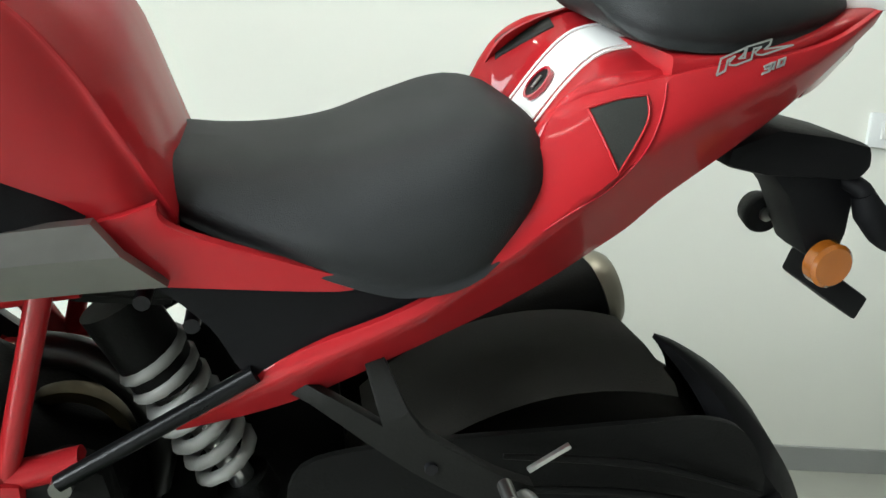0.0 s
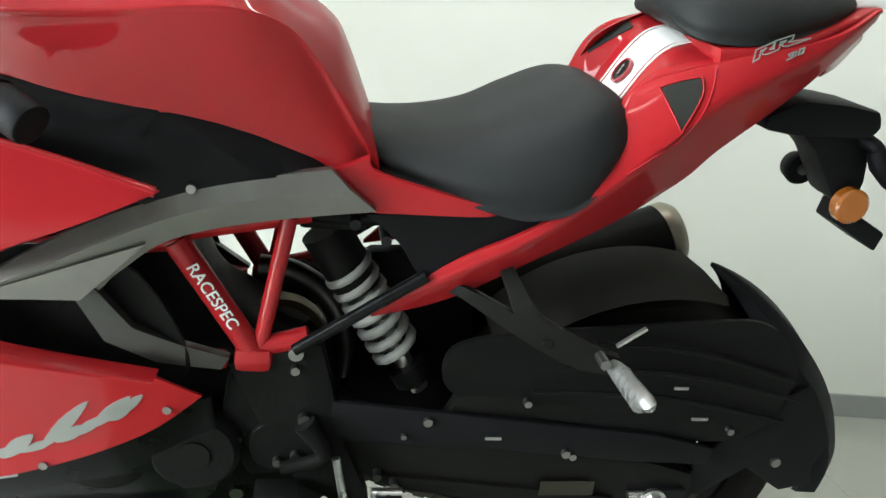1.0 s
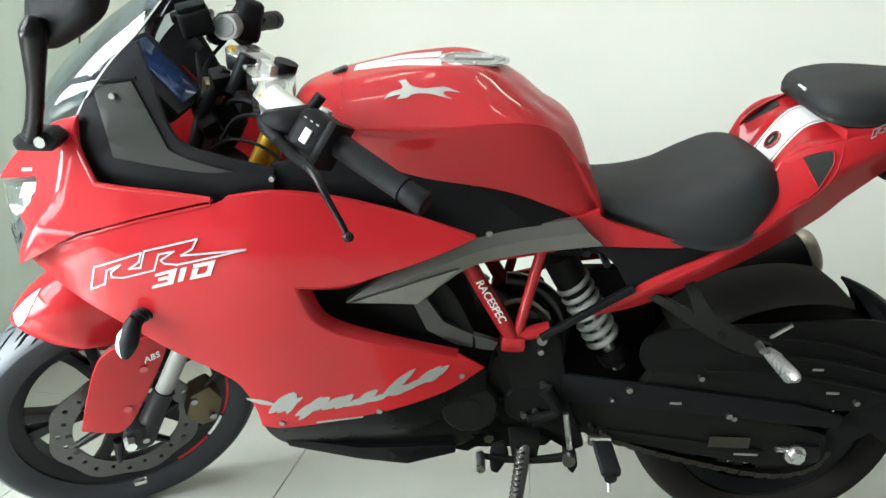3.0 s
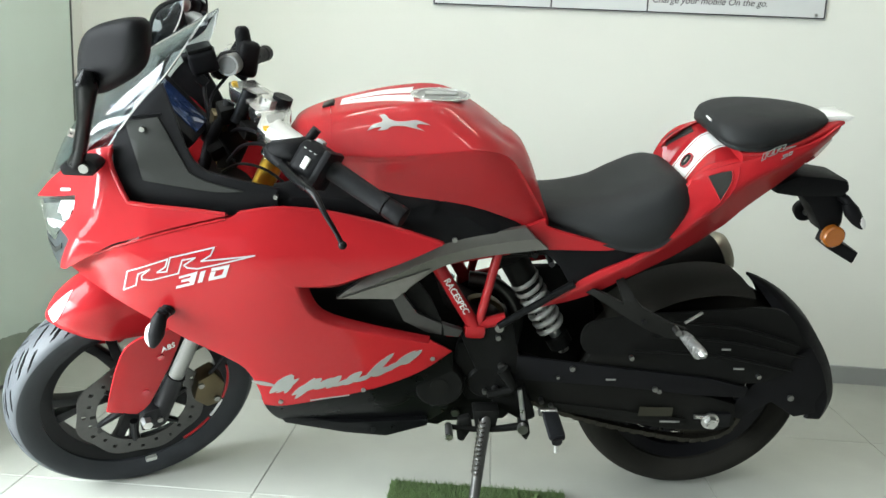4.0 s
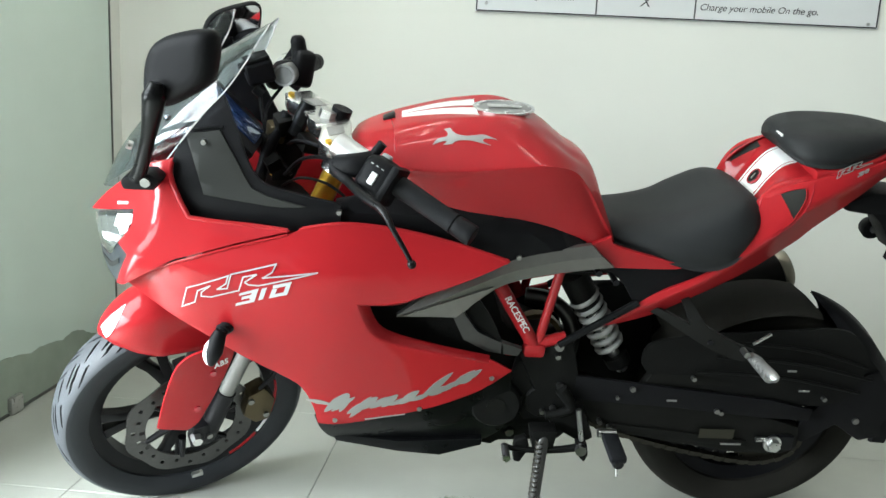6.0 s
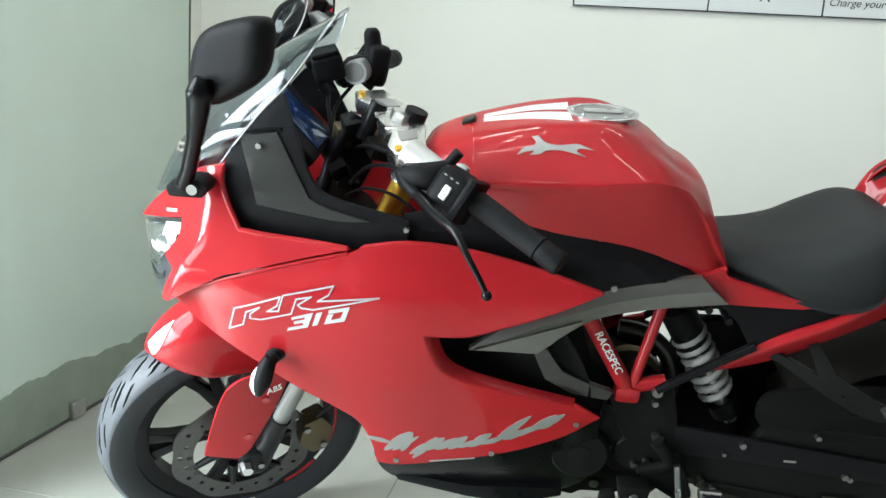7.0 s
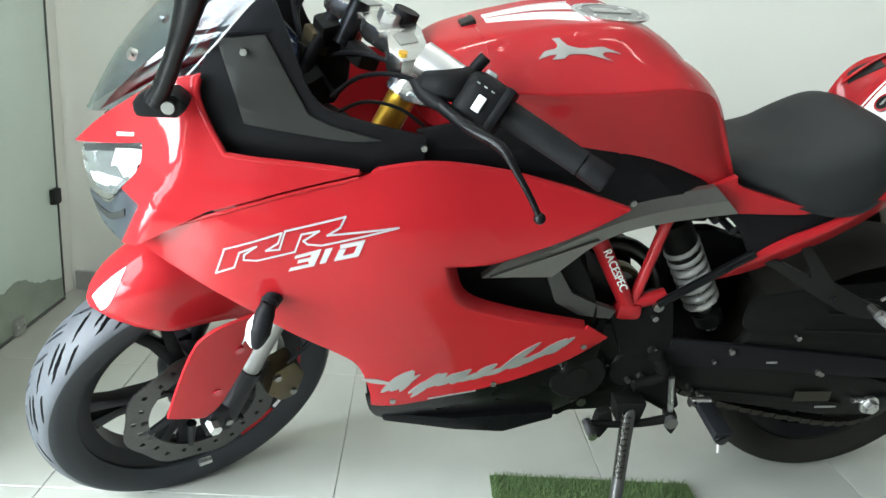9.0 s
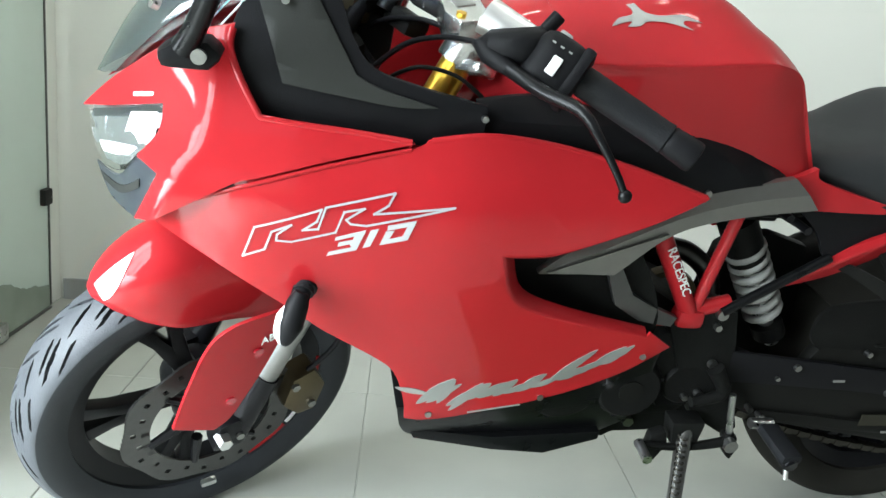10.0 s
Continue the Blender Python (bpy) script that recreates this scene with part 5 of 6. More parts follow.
# chain: links one after the other along its two runs
run = spline([(0.785, 0.33), (0.79, 0.28), (0.76, 0.235), (0.68, 0.216), (0.55, 0.236), (0.42, 0.266), (0.31, 0.30), (0.20, 0.345), (0.155, 0.365), (0.135, 0.40), (0.155, 0.43), (0.22, 0.432), (0.45, 0.415), (0.66, 0.394), (0.74, 0.38)], 30, True)
dist = [0.0]
for p, q in zip(run, run[1:]):
    dist.append(dist[-1] + (q - p).length)
n_links = int(dist[-1] / 0.0159)
bm = bmesh.new()
for k in range(n_links):
    at = dist[-1] * (k + 0.5) / n_links
    i = max(j for j in range(len(dist)) if dist[j] <= at)
    p = run[i]
    q = run[min(i + 1, len(run) - 1)]
    ang = math.atan2(q[1] - p[1], q[0] - p[0])
    wy = 0.0095 if k % 2 else 0.007
    m4 = Matrix.Translation((p[0], -0.094, p[1])) @ Matrix.Rotation(-ang, 4, "Y") @ Matrix.Diagonal((0.0185, 2 * wy, 0.0125 if k % 2 else 0.011, 1))
    bmesh.ops.create_cube(bm, size=1.0, matrix=m4)
tagged(part("drive_chain", bm, CHAIN, BIKE, "oiled steel drive chain", 30), kind="stuff")
part("chain_guard", prism([(0.20, 0.475), (0.45, 0.448), (0.68, 0.424), (0.78, 0.40), (0.775, 0.37), (0.66, 0.375), (0.45, 0.395), (0.20, 0.41)], -0.136, -0.126, 0.004), BLACK, BIKE, "black chain guard")

# leg guard over the rear wheel, mudguard and flap
GUARDP = [(0.36, 0.555), (0.46, 0.580), (0.60, 0.595), (0.70, 0.606), (0.79, 0.613), (0.845, 0.592), (0.885, 0.535), (0.88, 0.47), (0.84, 0.420), (0.76, 0.405), (0.60, 0.43), (0.44, 0.455), (0.36, 0.49)]
lg = part("leg_guard", panel(GUARDP, lambda x, z: 0.122 + 0.003 * math.sin((z - 0.4) * 60), 0.008, -1, 0.02, 0.003), ENGINE, BIKE, "black plastic leg guard beside the wheel", 45)
for k, (x0, x1, z0, z1) in enumerate(((0.56, 0.88, 0.575, 0.52), (0.52, 0.90, 0.535, 0.487), (0.48, 0.88, 0.495, 0.45))):
    part("guard_rib", tube([(x0, -0.132, z0), (0.5 * (x0 + x1), -0.137, 0.5 * (z0 + z1) + 0.018), (x1, -0.132, z1)], [0.003, 0.005, 0.003], 8, 6), ENGINE, lg, "", 50)
for x, z, y in ((0.477, 0.474, -0.135), (0.558, 0.385, -0.139), (0.80, 0.43, -0.135), (0.385, 0.41, -0.135)):
    part("guard_bolt", cyl((x, y + 0.012, z), (x, y, z), 0.0055), BOLT, lg, "")
for x, z, w in ((0.433, 0.417, 0.024), (0.742, 0.455, 0.026), (0.70, 0.508, 0.022)):
    part("guard_label", box(x, -0.137, z, w, 0.002, 0.005, 0.0005), EMBLEMGREY, lg, "small pale label", 0)
rings = []
for k in range(25):
    u = k / 24
    a = radians(-3 + 80 * u)
    w = 0.105 if u < 0.62 else 0.105 * (1 - (u - 0.62) / 0.38) + 0.002
    R = cr([-3, 6, 15, 33, 48, 60, 77], [0.352, 0.360, 0.355, 0.347, 0.345, 0.348, 0.354], -3 + 80 * u)
    drop = w / 0.105
    prof = [(R - 0.080 * drop, -w), (R - 0.045 * drop, -w), (R - 0.014 * drop, -0.7 * w), (R, 0), (R - 0.014 * drop, 0.7 * w), (R - 0.045 * drop, w), (R - 0.080 * drop, w)]
    prof = prof + [(r - 0.005, y * 0.94) for r, y in prof[::-1]]
    rings.append([(RAX.x + r * math.cos(a), y, RAX.z + r * math.sin(a)) for r, y in prof])
hug = part("rear_mudguard", skin(rings), BLACK, BIKE, "black rear tyre hugger with pointed tip", 40)
for side in (-1, 1):
    part("hugger_side", prism([(0.765, 0.335), (0.80, 0.39), (0.86, 0.47), (0.93, 0.50), (0.965, 0.45), (0.992, 0.395), (0.975, 0.345), (0.985, 0.315), (0.93, 0.30), (0.86, 0.345), (0.79, 0.29), (0.76, 0.30)], side * 0.098, side * 0.113, 0.005), BLACK, hug, "", 40)
    part("hugger_bolt", cyl((0.905, side * 0.11, 0.36), (0.905, side * 0.119, 0.36), 0.008), BOLT, hug, "")
rings = []
for k in range(13):
    a = radians(78 + 62 * k / 12)
    prof = [(0.325, -0.095), (0.333, -0.08), (0.337, 0), (0.333, 0.08), (0.325, 0.095), (0.321, 0.09), (0.331, 0), (0.321, -0.09)]
    rings.append([(RAX.x + r * math.cos(a), y, RAX.z + r * math.sin(a)) for r, y in prof])
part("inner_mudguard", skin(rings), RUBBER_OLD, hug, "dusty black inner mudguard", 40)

for x, z, r in ((0.271, 0.351, 0.006), (0.298, 0.334, 0.006), (0.335, 0.446, 0.0065), (0.303, 0.421, 0.004), (0.545, 0.393, 0.0065)):
    part("frame_bolt", cyl((x, -0.126, z), (x, -0.143, z), r, None, 12), BOLT, BIKE, "zinc-plated hexagon bolt")
# rearsets, pegs, gear linkage, side stand
peg = part("rider_footpeg", tube([(0.285, -0.155, 0.335), (0.285, -0.18, 0.335), (0.288, -0.258, 0.33), (0.288, -0.265, 0.33)], [0.010, 0.012, 0.014, 0.009], 8, 3), ALLOY, BIKE, "black rider footpeg")
part("peg_rubber", box(0, 0, 0, 0.038, 0.085, 0.018, 0.006), GRIP, peg, "ribbed rubber pad", 40, pose(0.287, -0.222, 0.342, 4, 0, 2))
part("peg_feeler", cyl((0.288, -0.257, 0.318), (0.289, -0.264, 0.298), 0.004), STEEL, peg, "")
part("peg_pin", cyl((0.262, -0.165, 0.34), (0.305, -0.165, 0.34), 0.010), STEEL, peg, "")
part("rider_footpeg", tube([(0.285, 0.155, 0.335), (0.285, 0.18, 0.335), (0.29, 0.28, 0.328)], [0.012, 0.016, 0.018], 8, 3), ALLOY, BIKE, "black rider footpeg")
lev = part("gear_lever", tube([(0.228, -0.172, 0.305), (0.16, -0.178, 0.298), (0.095, -0.182, 0.30), (0.05, -0.185, 0.308)], [0.010, 0.008, 0.007, 0.006], 10, 4), ENGINE, BIKE, "black gear lever and linkage")
part("toe_peg", cyl((0.045, -0.18, 0.308), (0.045, -0.225, 0.306), 0.009), STEEL, lev, "")
part("pivot_bolt", cyl((0.223, -0.165, 0.304), (0.223, -0.19, 0.304), 0.013), BOLT, lev, "")
part("shift_arm", tube([(0.165, -0.15, 0.449), (0.195, -0.152, 0.40), (0.165, -0.155, 0.385), (0.135, -0.157, 0.38)], [0.016, 0.012, 0.010, 0.010], 10, 4), ENGINE, lev, "")
part("link_rod", cyl((0.21, -0.16, 0.40), (0.228, -0.165, 0.31), 0.006), STEEL, lev, "")
part("lower_bracket", prism([(0.068, 0.32), (0.095, 0.33), (0.105, 0.30), (0.085, 0.258), (0.07, 0.262), (0.066, 0.29)], -0.178, -0.155, 0.006), ENGINE, BIKE, "")
part("lower_bracket", prism([(0.21, 0.318), (0.238, 0.318), (0.245, 0.285), (0.238, 0.262), (0.225, 0.275)], -0.178, -0.155, 0.006), ENGINE, BIKE, "")
foot = Vector((0.10, -0.302, 0.072))
top = Vector((0.135, -0.165, 0.33))
dv = (foot - top).normalized()
stand = part("side_stand", tube([top, top + dv * 0.08, top + dv * 0.20, foot], [0.016, 0.0135, 0.0125, 0.012], 14, 4), GUNMETAL, BIKE, "gloss black side stand with spring")
part("stand_pivot", prism([(0.10, 0.35), (0.165, 0.35), (0.16, 0.30), (0.135, 0.28), (0.11, 0.30)], -0.18, -0.14, 0.006), ENGINE, stand, "")
sp = [top + dv * (0.0 + 0.13 * k / 96) + Vector((-0.010, -0.016, 0)) + 0.008 * Vector((math.cos(k * math.pi / 4), math.sin(k * math.pi / 4), 0)) for k in range(97)]
part("stand_spring", tube(sp, 0.0018, 6, 1), CHAIN, stand, "steel return spring", 60)
part("stand_foot", prism([(0.06, 0.058), (0.14, 0.058), (0.145, 0.07), (0.055, 0.07)], -0.325, -0.275, 0.004), GLOSS, stand, "")
HANGER = [(0.325, 0.664, "s"), (0.38, 0.652), (0.424, 0.636, "s"), (0.402, 0.692, "s"), (0.418, 0.697, "s"), (0.444, 0.656), (0.462, 0.636, "s"), (0.53, 0.604), (0.566, 0.594, "s"), (0.574, 0.574, "s"), (0.54, 0.567), (0.49, 0.579), (0.42, 0.611), (0.36, 0.640), (0.325, 0.648, "s")]
for side in (-1, 1):
    hang = part("pillion_hanger", panel(HANGER, lambda x, z: cr([0.32, 0.40, 0.47, 0.58], [0.118, 0.158, 0.184, 0.204], x) - 1.0 * max(0, z - 0.655), 0.014, side, 0.015, 0.003, 2), SWING, BIKE, "black cast pillion footrest hanger", 40)
    part("hanger_eye", cyl((0.470, side * 0.178, 0.603), (0.470, side * 0.188, 0.603), 0.006), ALLOY, hang, "")
    part("pillion_peg", tube([(0.556, side * 0.205, 0.585), (0.557, side * 0.225, 0.587), (0.563, side * 0.298, 0.593), (0.564, side * 0.306, 0.593)], [0.009, 0.0125, 0.0115, 0.008], 12, 3), EMBLEMGREY, hang, "pale aluminium pillion peg")
    for k in range(5):
        y = 0.232 + 0.014 * k
        part("peg_rib", tube([(0.5575 + 0.05 * (y - 0.225), side * y, 0.5875), (0.5575 + 0.05 * (y - 0.225), side * (y + 0.005), 0.588)], 0.0138, 12, 1), EMBLEMGREY, hang, "")
    part("peg_bolt", cyl((0.535, side * 0.205, 0.60), (0.535, side * 0.23, 0.60), 0.007), BOLT, hang, "")
    part("heel_tab", box(0, 0, 0, 0.045, 0.005, 0.005, 0.001), STEEL, hang, "", 40, pose(0.575, side * 0.20, 0.625, 0, -38, 0))

# ---- tail ----
DECK = [[0.528, 0.54, 0.556, 0.58, 0.604, 0.63, 0.68, 0.72], [0.845, 0.868, 0.896, 0.938, 0.968, 0.981, 0.990, 0.994], [0.898, 0.928, 0.951, 0.968, 0.976, 0.983, 0.990, 0.994], [0.114, 0.115, 0.115, 0.117, 0.120, 0.121, 0.118, 0.112]]


def deck_section(zc, zh, w):
    return [(0, zc), (0.035, zc), (0.06, zc + 0.001), (0.62 * w, zc + 0.3 * (zh - zc)), (0.82 * w, zc + 0.8 * (zh - zc)), (0.92 * w, zh), (w, zh - 0.009), (w, zh - 0.04), (0.5 * w, zc - 0.07), (0, zc - 0.06)]


deck = part("tail_deck", body(DECK, deck_section, 24, TAIL_TILT), RED, BIKE, "glossy red tail deck with white stripe", 60)


def on_deck(x, y):
    zc, zh, w = [cr(DECK[0], v, x) for v in DECK[1:]]
    half = [tuple(p) for p in spline([tuple(h) for h in deck_section(zc, zh, w)], 8)]
    for (y0, z0), (y1, z1) in zip(half, half[1:]):
        if y0 <= abs(y) <= y1 + 1e-9 and y1 > y0:
            return z0 + (z1 - z0) * (abs(y) - y0) / (y1 - y0) + TAIL_TILT * y
    return zc


top_strip("deck_stripe", 0.515, 0.66, lambda x: -0.033, lambda x: 0.033, WHITE, deck, 0.003, 16, on_deck)
for side in (-1, 1):
    top_strip("deck_pin_stripe", 0.515, 0.66, lambda x: side * 0.038, lambda x: side * 0.042, WHITE, deck, 0.003, 16, on_deck)
top_strip("duct_inner", 0.548, 0.602, lambda x: 0.088 - 0.3 * (x - 0.55), lambda x: 0.101 - 0.1 * (x - 0.55), DARK, deck, 0.002, 8, on_deck)
slope = -math.degrees(math.atan2(on_deck(0.59, 0) - on_deck(0.55, 0), 0.04))
bdg = pose(0.572, 0, on_deck(0.572, 0) + 0.003, 0, slope, 0)
badge = part("tail_badge", cyl((0, 0, 0), (0, 0, 0.004), 0.017, None, 28), GLOSS, deck, "round dark badge", 40, bdg)
part("badge_ring", lathe([(0.016, 0.0), (0.0195, 0.0), (0.0195, 0.005), (0.016, 0.005)], 32), LAMPRED, deck, "", 40, bdg @ Matrix.Rotation(radians(90), 4, "X"))
part("badge_key", box(0, 0, 0.005, 0.016, 0.005, 0.002, 0.0008), STEEL, deck, "", 40, bdg)
REAR = [[0.64, 0.70, 0.77, 0.84, 0.875, 0.895], [0.985, 0.994, 1.014, 1.038, 1.046, 1.049], [0.128, 0.124, 0.108, 0.080, 0.060, 0.046], [0.90, 0.93, 0.965, 1.0, 1.035, 1.045]]
part("tail_body", body(REAR, lambda zt, w, zb: [(0, zt), (0.8 * w, zt), (w, zt - 0.008), (0.95 * w, zb + 0.3 * (zt - zb)), (0.7 * w, zb), (0, zb)], 24), RED, BIKE, "glossy red tail body", 50)
part("tail_tip", prism([(0.845, 1.040), (0.908, 1.047), (0.920, 1.058), (0.908, 1.061), (0.85, 1.056)], -0.042, 0.042, 0.004), WHITE, BIKE, "white tail tip")
part("tail_light", panel([(0.816, 0.955, "s"), (0.826, 0.981), (0.862, 1.013, "s"), (0.868, 1.002), (0.848, 0.968)], lambda x, z: tail_width(x, z) * 0.95, 0.02, -1, 0.02, 0.003), LAMPRED, BIKE, "red tail light")
part("tail_light", panel([(0.816, 0.955, "s"), (0.826, 0.981), (0.862, 1.013, "s"), (0.868, 1.002), (0.848, 0.968)], lambda x, z: tail_width(x, z) * 0.95, 0.02, 1, 0.02, 0.003), LAMPRED, BIKE, "red tail light")
DUCT = [(0.573, 0.932, "s"), (0.597, 0.944), (0.619, 0.951, "s"), (0.619, 0.929), (0.598, 0.886, "s"), (0.583, 0.914)]
for side in (-1, 1):
    duct = part("side_duct", panel(DUCT, lambda x, z: tail_width(x, z) + 0.0015, 0.004, side, 0.02, 0.001), DARK, BIKE, "dark mesh side duct")
    rim_pts = [(p[0], side * (tail_width(p[0], p[1]) + 0.002), p[1]) for p in spline(DUCT, 4, True)]
    part("duct_rim", tube(rim_pts + rim_pts[:1], 0.0012, 6, 1), RED, duct, "", 60)
    part("duct_back", panel(DUCT, lambda x, z: tail_width(x, z) - 0.0235, 0.004, side, 0.02, 0.001), DARK, duct, "")
    seam = [tuple(p) for p in spline([(0.540, 0.830), (0.569, 0.853), (0.597, 0.872), (0.62, 0.907), (0.631, 0.937), (0.635, 0.962)], 6)]
    part("tail_seam", tube([(x, side * (tail_width(x, z) + 0.0008), z) for x, z in seam], 0.0008, 6, 1), LAMPRED, BIKE, "")
    part("side_cover", panel([(0.228, 0.75, "s"), (0.37, 0.763), (0.47, 0.785, "s"), (0.45, 0.745), (0.395, 0.715), (0.315, 0.665, "s"), (0.297, 0.675), (0.27, 0.715)], lambda x, z: 0.138, 0.008, side, 0.03, 0.003), BLACK, BIKE, "matt black side cover")
    part("tank_wing", panel([(0.16, 0.80, "s"), (0.203, 0.815), (0.226, 0.826, "s"), (0.236, 0.808), (0.30, 0.79), (0.385, 0.772, "s"), (0.375, 0.760), (0.236, 0.757, "s"), (0.20, 0.772)], lambda x, z: 0.150 - 0.08 * max(0, z - 0.78), 0.012, side, 0.03, 0.004), RED, BIKE, "red tank wing under the seat")
part("seat_pan", prism([(0.20, 0.80), (0.24, 0.825), (0.50, 0.84), (0.54, 0.80), (0.48, 0.77), (0.30, 0.76), (0.22, 0.765)], -0.095, 0.095, 0.008), BLACK, BIKE, "black seat pan")
# seat mark: a pale bar in place of the maker's letters
for k in range(3):
    part("seat_mark", box(0, 0, 0, 0.003, 0.009, 0.016, 0.001), GREYMARK, BIKE, "small pale mark on the pillion seat", 40, pose(0.596 - 0.0008 * k, -0.012 - 0.011 * k, 1.031, 0, -30, 10))
part("seat_mark", box(0, 0, 0, 0.003, 0.014, 0.005, 0.001), LAMPRED, BIKE, "small red mark on the pillion seat", 40, pose(0.594, -0.036, 1.018, 0, -30, 10))

# number plate bracket, rear indicators
PL = part("plate_bracket", prism([(0.77, 0.895), (0.82, 0.920), (0.885, 0.919), (0.938, 0.913), (0.947, 0.890), (0.935, 0.872), (0.82, 0.868), (0.77, 0.874)], -0.055, 0.055, 0.010), BLACK, BIKE, "black number plate bracket", 40)
part("bracket_arm", prism([(0.835, 0.872), (0.946, 0.874), (0.957, 0.85), (0.964, 0.805), (0.962, 0.785), (0.940, 0.766), (0.918, 0.778), (0.892, 0.815), (0.872, 0.842)], -0.032, 0.032, 0.008), BLACK, PL, "", 40)
part("number_plate_holder", prism([(0.943, 0.734), (0.948, 0.764), (1.024, 0.726), (1.016, 0.696)], -0.035, 0.03, 0.004), BLACK, PL, "black plate holder", 40)
part("side_reflector", tube([(0.942, -0.035, 0.771), (0.942, -0.05, 0.771), (0.942, -0.054, 0.771)], [0.027, 0.027, 0.023], 28, 1), AMBER, PL, "round amber reflector", 40)
st = part("rear_indicator", tube([(0.945, 0.03, 0.80), (0.934, 0.06, 0.796), (0.923, 0.08, 0.792)], 0.010, 10, 3), BLACK, BIKE, "black round rear indicator on a stalk")
part("indicator_body", tube([(0.923, 0.062, 0.792), (0.923, 0.068, 0.792), (0.923, 0.09, 0.792)], [0.024, 0.027, 0.022], 24, 2), BLACK, st, "")
part("indicator_cap", cyl((0.923, 0.058, 0.792), (0.923, 0.063, 0.792), 0.009), STEEL, st, "")
st = part("rear_indicator", tube([(0.94, -0.025, 0.868), (0.95, -0.045, 0.862), (0.958, -0.05, 0.85)], 0.011, 10, 3), BLACK, BIKE, "black teardrop rear indicator")
part("indicator_body", tube([(0.95, -0.048, 0.858), (0.965, -0.052, 0.838), (0.985, -0.056, 0.815), (0.999, -0.06, 0.799)], [0.012, 0.018, 0.014, 0.004], 14, 4), BLACK, st, "")
part("indicator_lens", tube([(0.972, -0.058, 0.838), (0.988, -0.063, 0.818), (0.999, -0.063, 0.801)], [0.004, 0.009, 0.003], 10, 4), GREYMARK, st, "clear lens")
# exhaust on the far side
ex = part("exhaust", tube([(0.42, 0.15, 0.48), (0.50, 0.155, 0.525), (0.66, 0.165, 0.58), (0.768, 0.172, 0.620)], [0.045, 0.056, 0.06, 0.06], 24, 5), ENGINE, BIKE, "black exhaust silencer with steel end cap", 40)
part("end_cap", tube([(0.766, 0.172, 0.619), (0.782, 0.174, 0.625), (0.797, 0.175, 0.630), (0.80, 0.175, 0.631)], [0.061, 0.061, 0.050, 0.03], 24, 2), TITAN, ex, "dull steel end cap", 40)
part("mid_pipe", tube([(0.26, 0.13, 0.36), (0.34, 0.145, 0.42), (0.44, 0.15, 0.49)], 0.026), SWING, ex, "")

# ---- decals ----


def mark(name, outline, wf, material, parent, label="", n=1, lift=0.0012):
    return part(name, panel(outline, lambda x, z: wf(x, z) + lift, 0.002, -1, 0.03, 0, n), material, parent, label, 40)


fairing = [o for o in BIKE.children if o.name.startswith("side_fairing")][0]
LOGO = [(-0.635, 0.693), (-0.621, 0.738), (-0.540, 0.769), (-0.545, 0.753), (-0.562, 0.740), (-0.543, 0.743), (-0.535, 0.772), (-0.450, 0.795), (-0.457, 0.780), (-0.475, 0.768), (-0.372, 0.782), (-0.483, 0.752),
        (-0.503, 0.753), (-0.509, 0.758), (-0.487, 0.774), (-0.512, 0.768), (-0.521, 0.740), (-0.575, 0.722), (-0.594, 0.722), (-0.593, 0.731), (-0.576, 0.746), (-0.600, 0.734), (-0.608, 0.707)]


def outlined(name, outline, wf, w, parent, label, material=DECAL):
    run_pts = []
    for (x0, z0), (x1, z1) in zip(outline, outline[1:] + outline[:1]):
        k = max(1, int(math.hypot(x1 - x0, z1 - z0) / 0.02))
        run_pts += [(x0 + (x1 - x0) * j / k, z0 + (z1 - z0) * j / k) for j in range(k)]
    run_pts.append(run_pts[0])
    bm = bmesh.new()
    for (x0, z0), (x1, z1) in zip(run_pts, run_pts[1:]):
        t = Vector((x1 - x0, z1 - z0)).normalized() * w
        nn = Vector((-t[1], t[0]))
        q = [(x0 - t[0] + nn[0], z0 - t[1] + nn[1]), (x1 + t[0] + nn[0], z1 + t[1] + nn[1]), (x1 + t[0] - nn[0], z1 + t[1] - nn[1]), (x0 - t[0] - nn[0], z0 - t[1] - nn[1])]
        bm.faces.new([bm.verts.new((x, -wf(x, z) - 0.0014, z)) for x, z in q])
        bm.faces.new([bm.verts.new((x, -wf(x, z) - 0.0004, z)) for x, z in q[::-1]])
    return part(name, bm, material, parent, label, 0)


outlined("fairing_logo", LOGO, half_width, 0.0012, fairing, "silver outlined angular logo")
DIGITS = [[(-0.520, 0.733), (-0.483, 0.746), (-0.493, 0.716), (-0.530, 0.704), (-0.527, 0.7105), (-0.4995, 0.7195), (-0.502, 0.7245), (-0.517, 0.7195), (-0.516, 0.7255), (-0.4985, 0.731), (-0.4965, 0.7365), (-0.521, 0.728)],
          [(-0.477, 0.746), (-0.467, 0.749), (-0.476, 0.723), (-0.485, 0.720)],
          [(-0.456, 0.754), (-0.420, 0.763), (-0.429, 0.736), (-0.464, 0.726), (-0.4575, 0.746), (-0.4475, 0.748), (-0.4525, 0.7355), (-0.436, 0.7405), (-0.431, 0.7545), (-0.456, 0.7475)]]
for d in DIGITS:
    mark("digit", d, half_width, DECAL, fairing, "silver numeral")
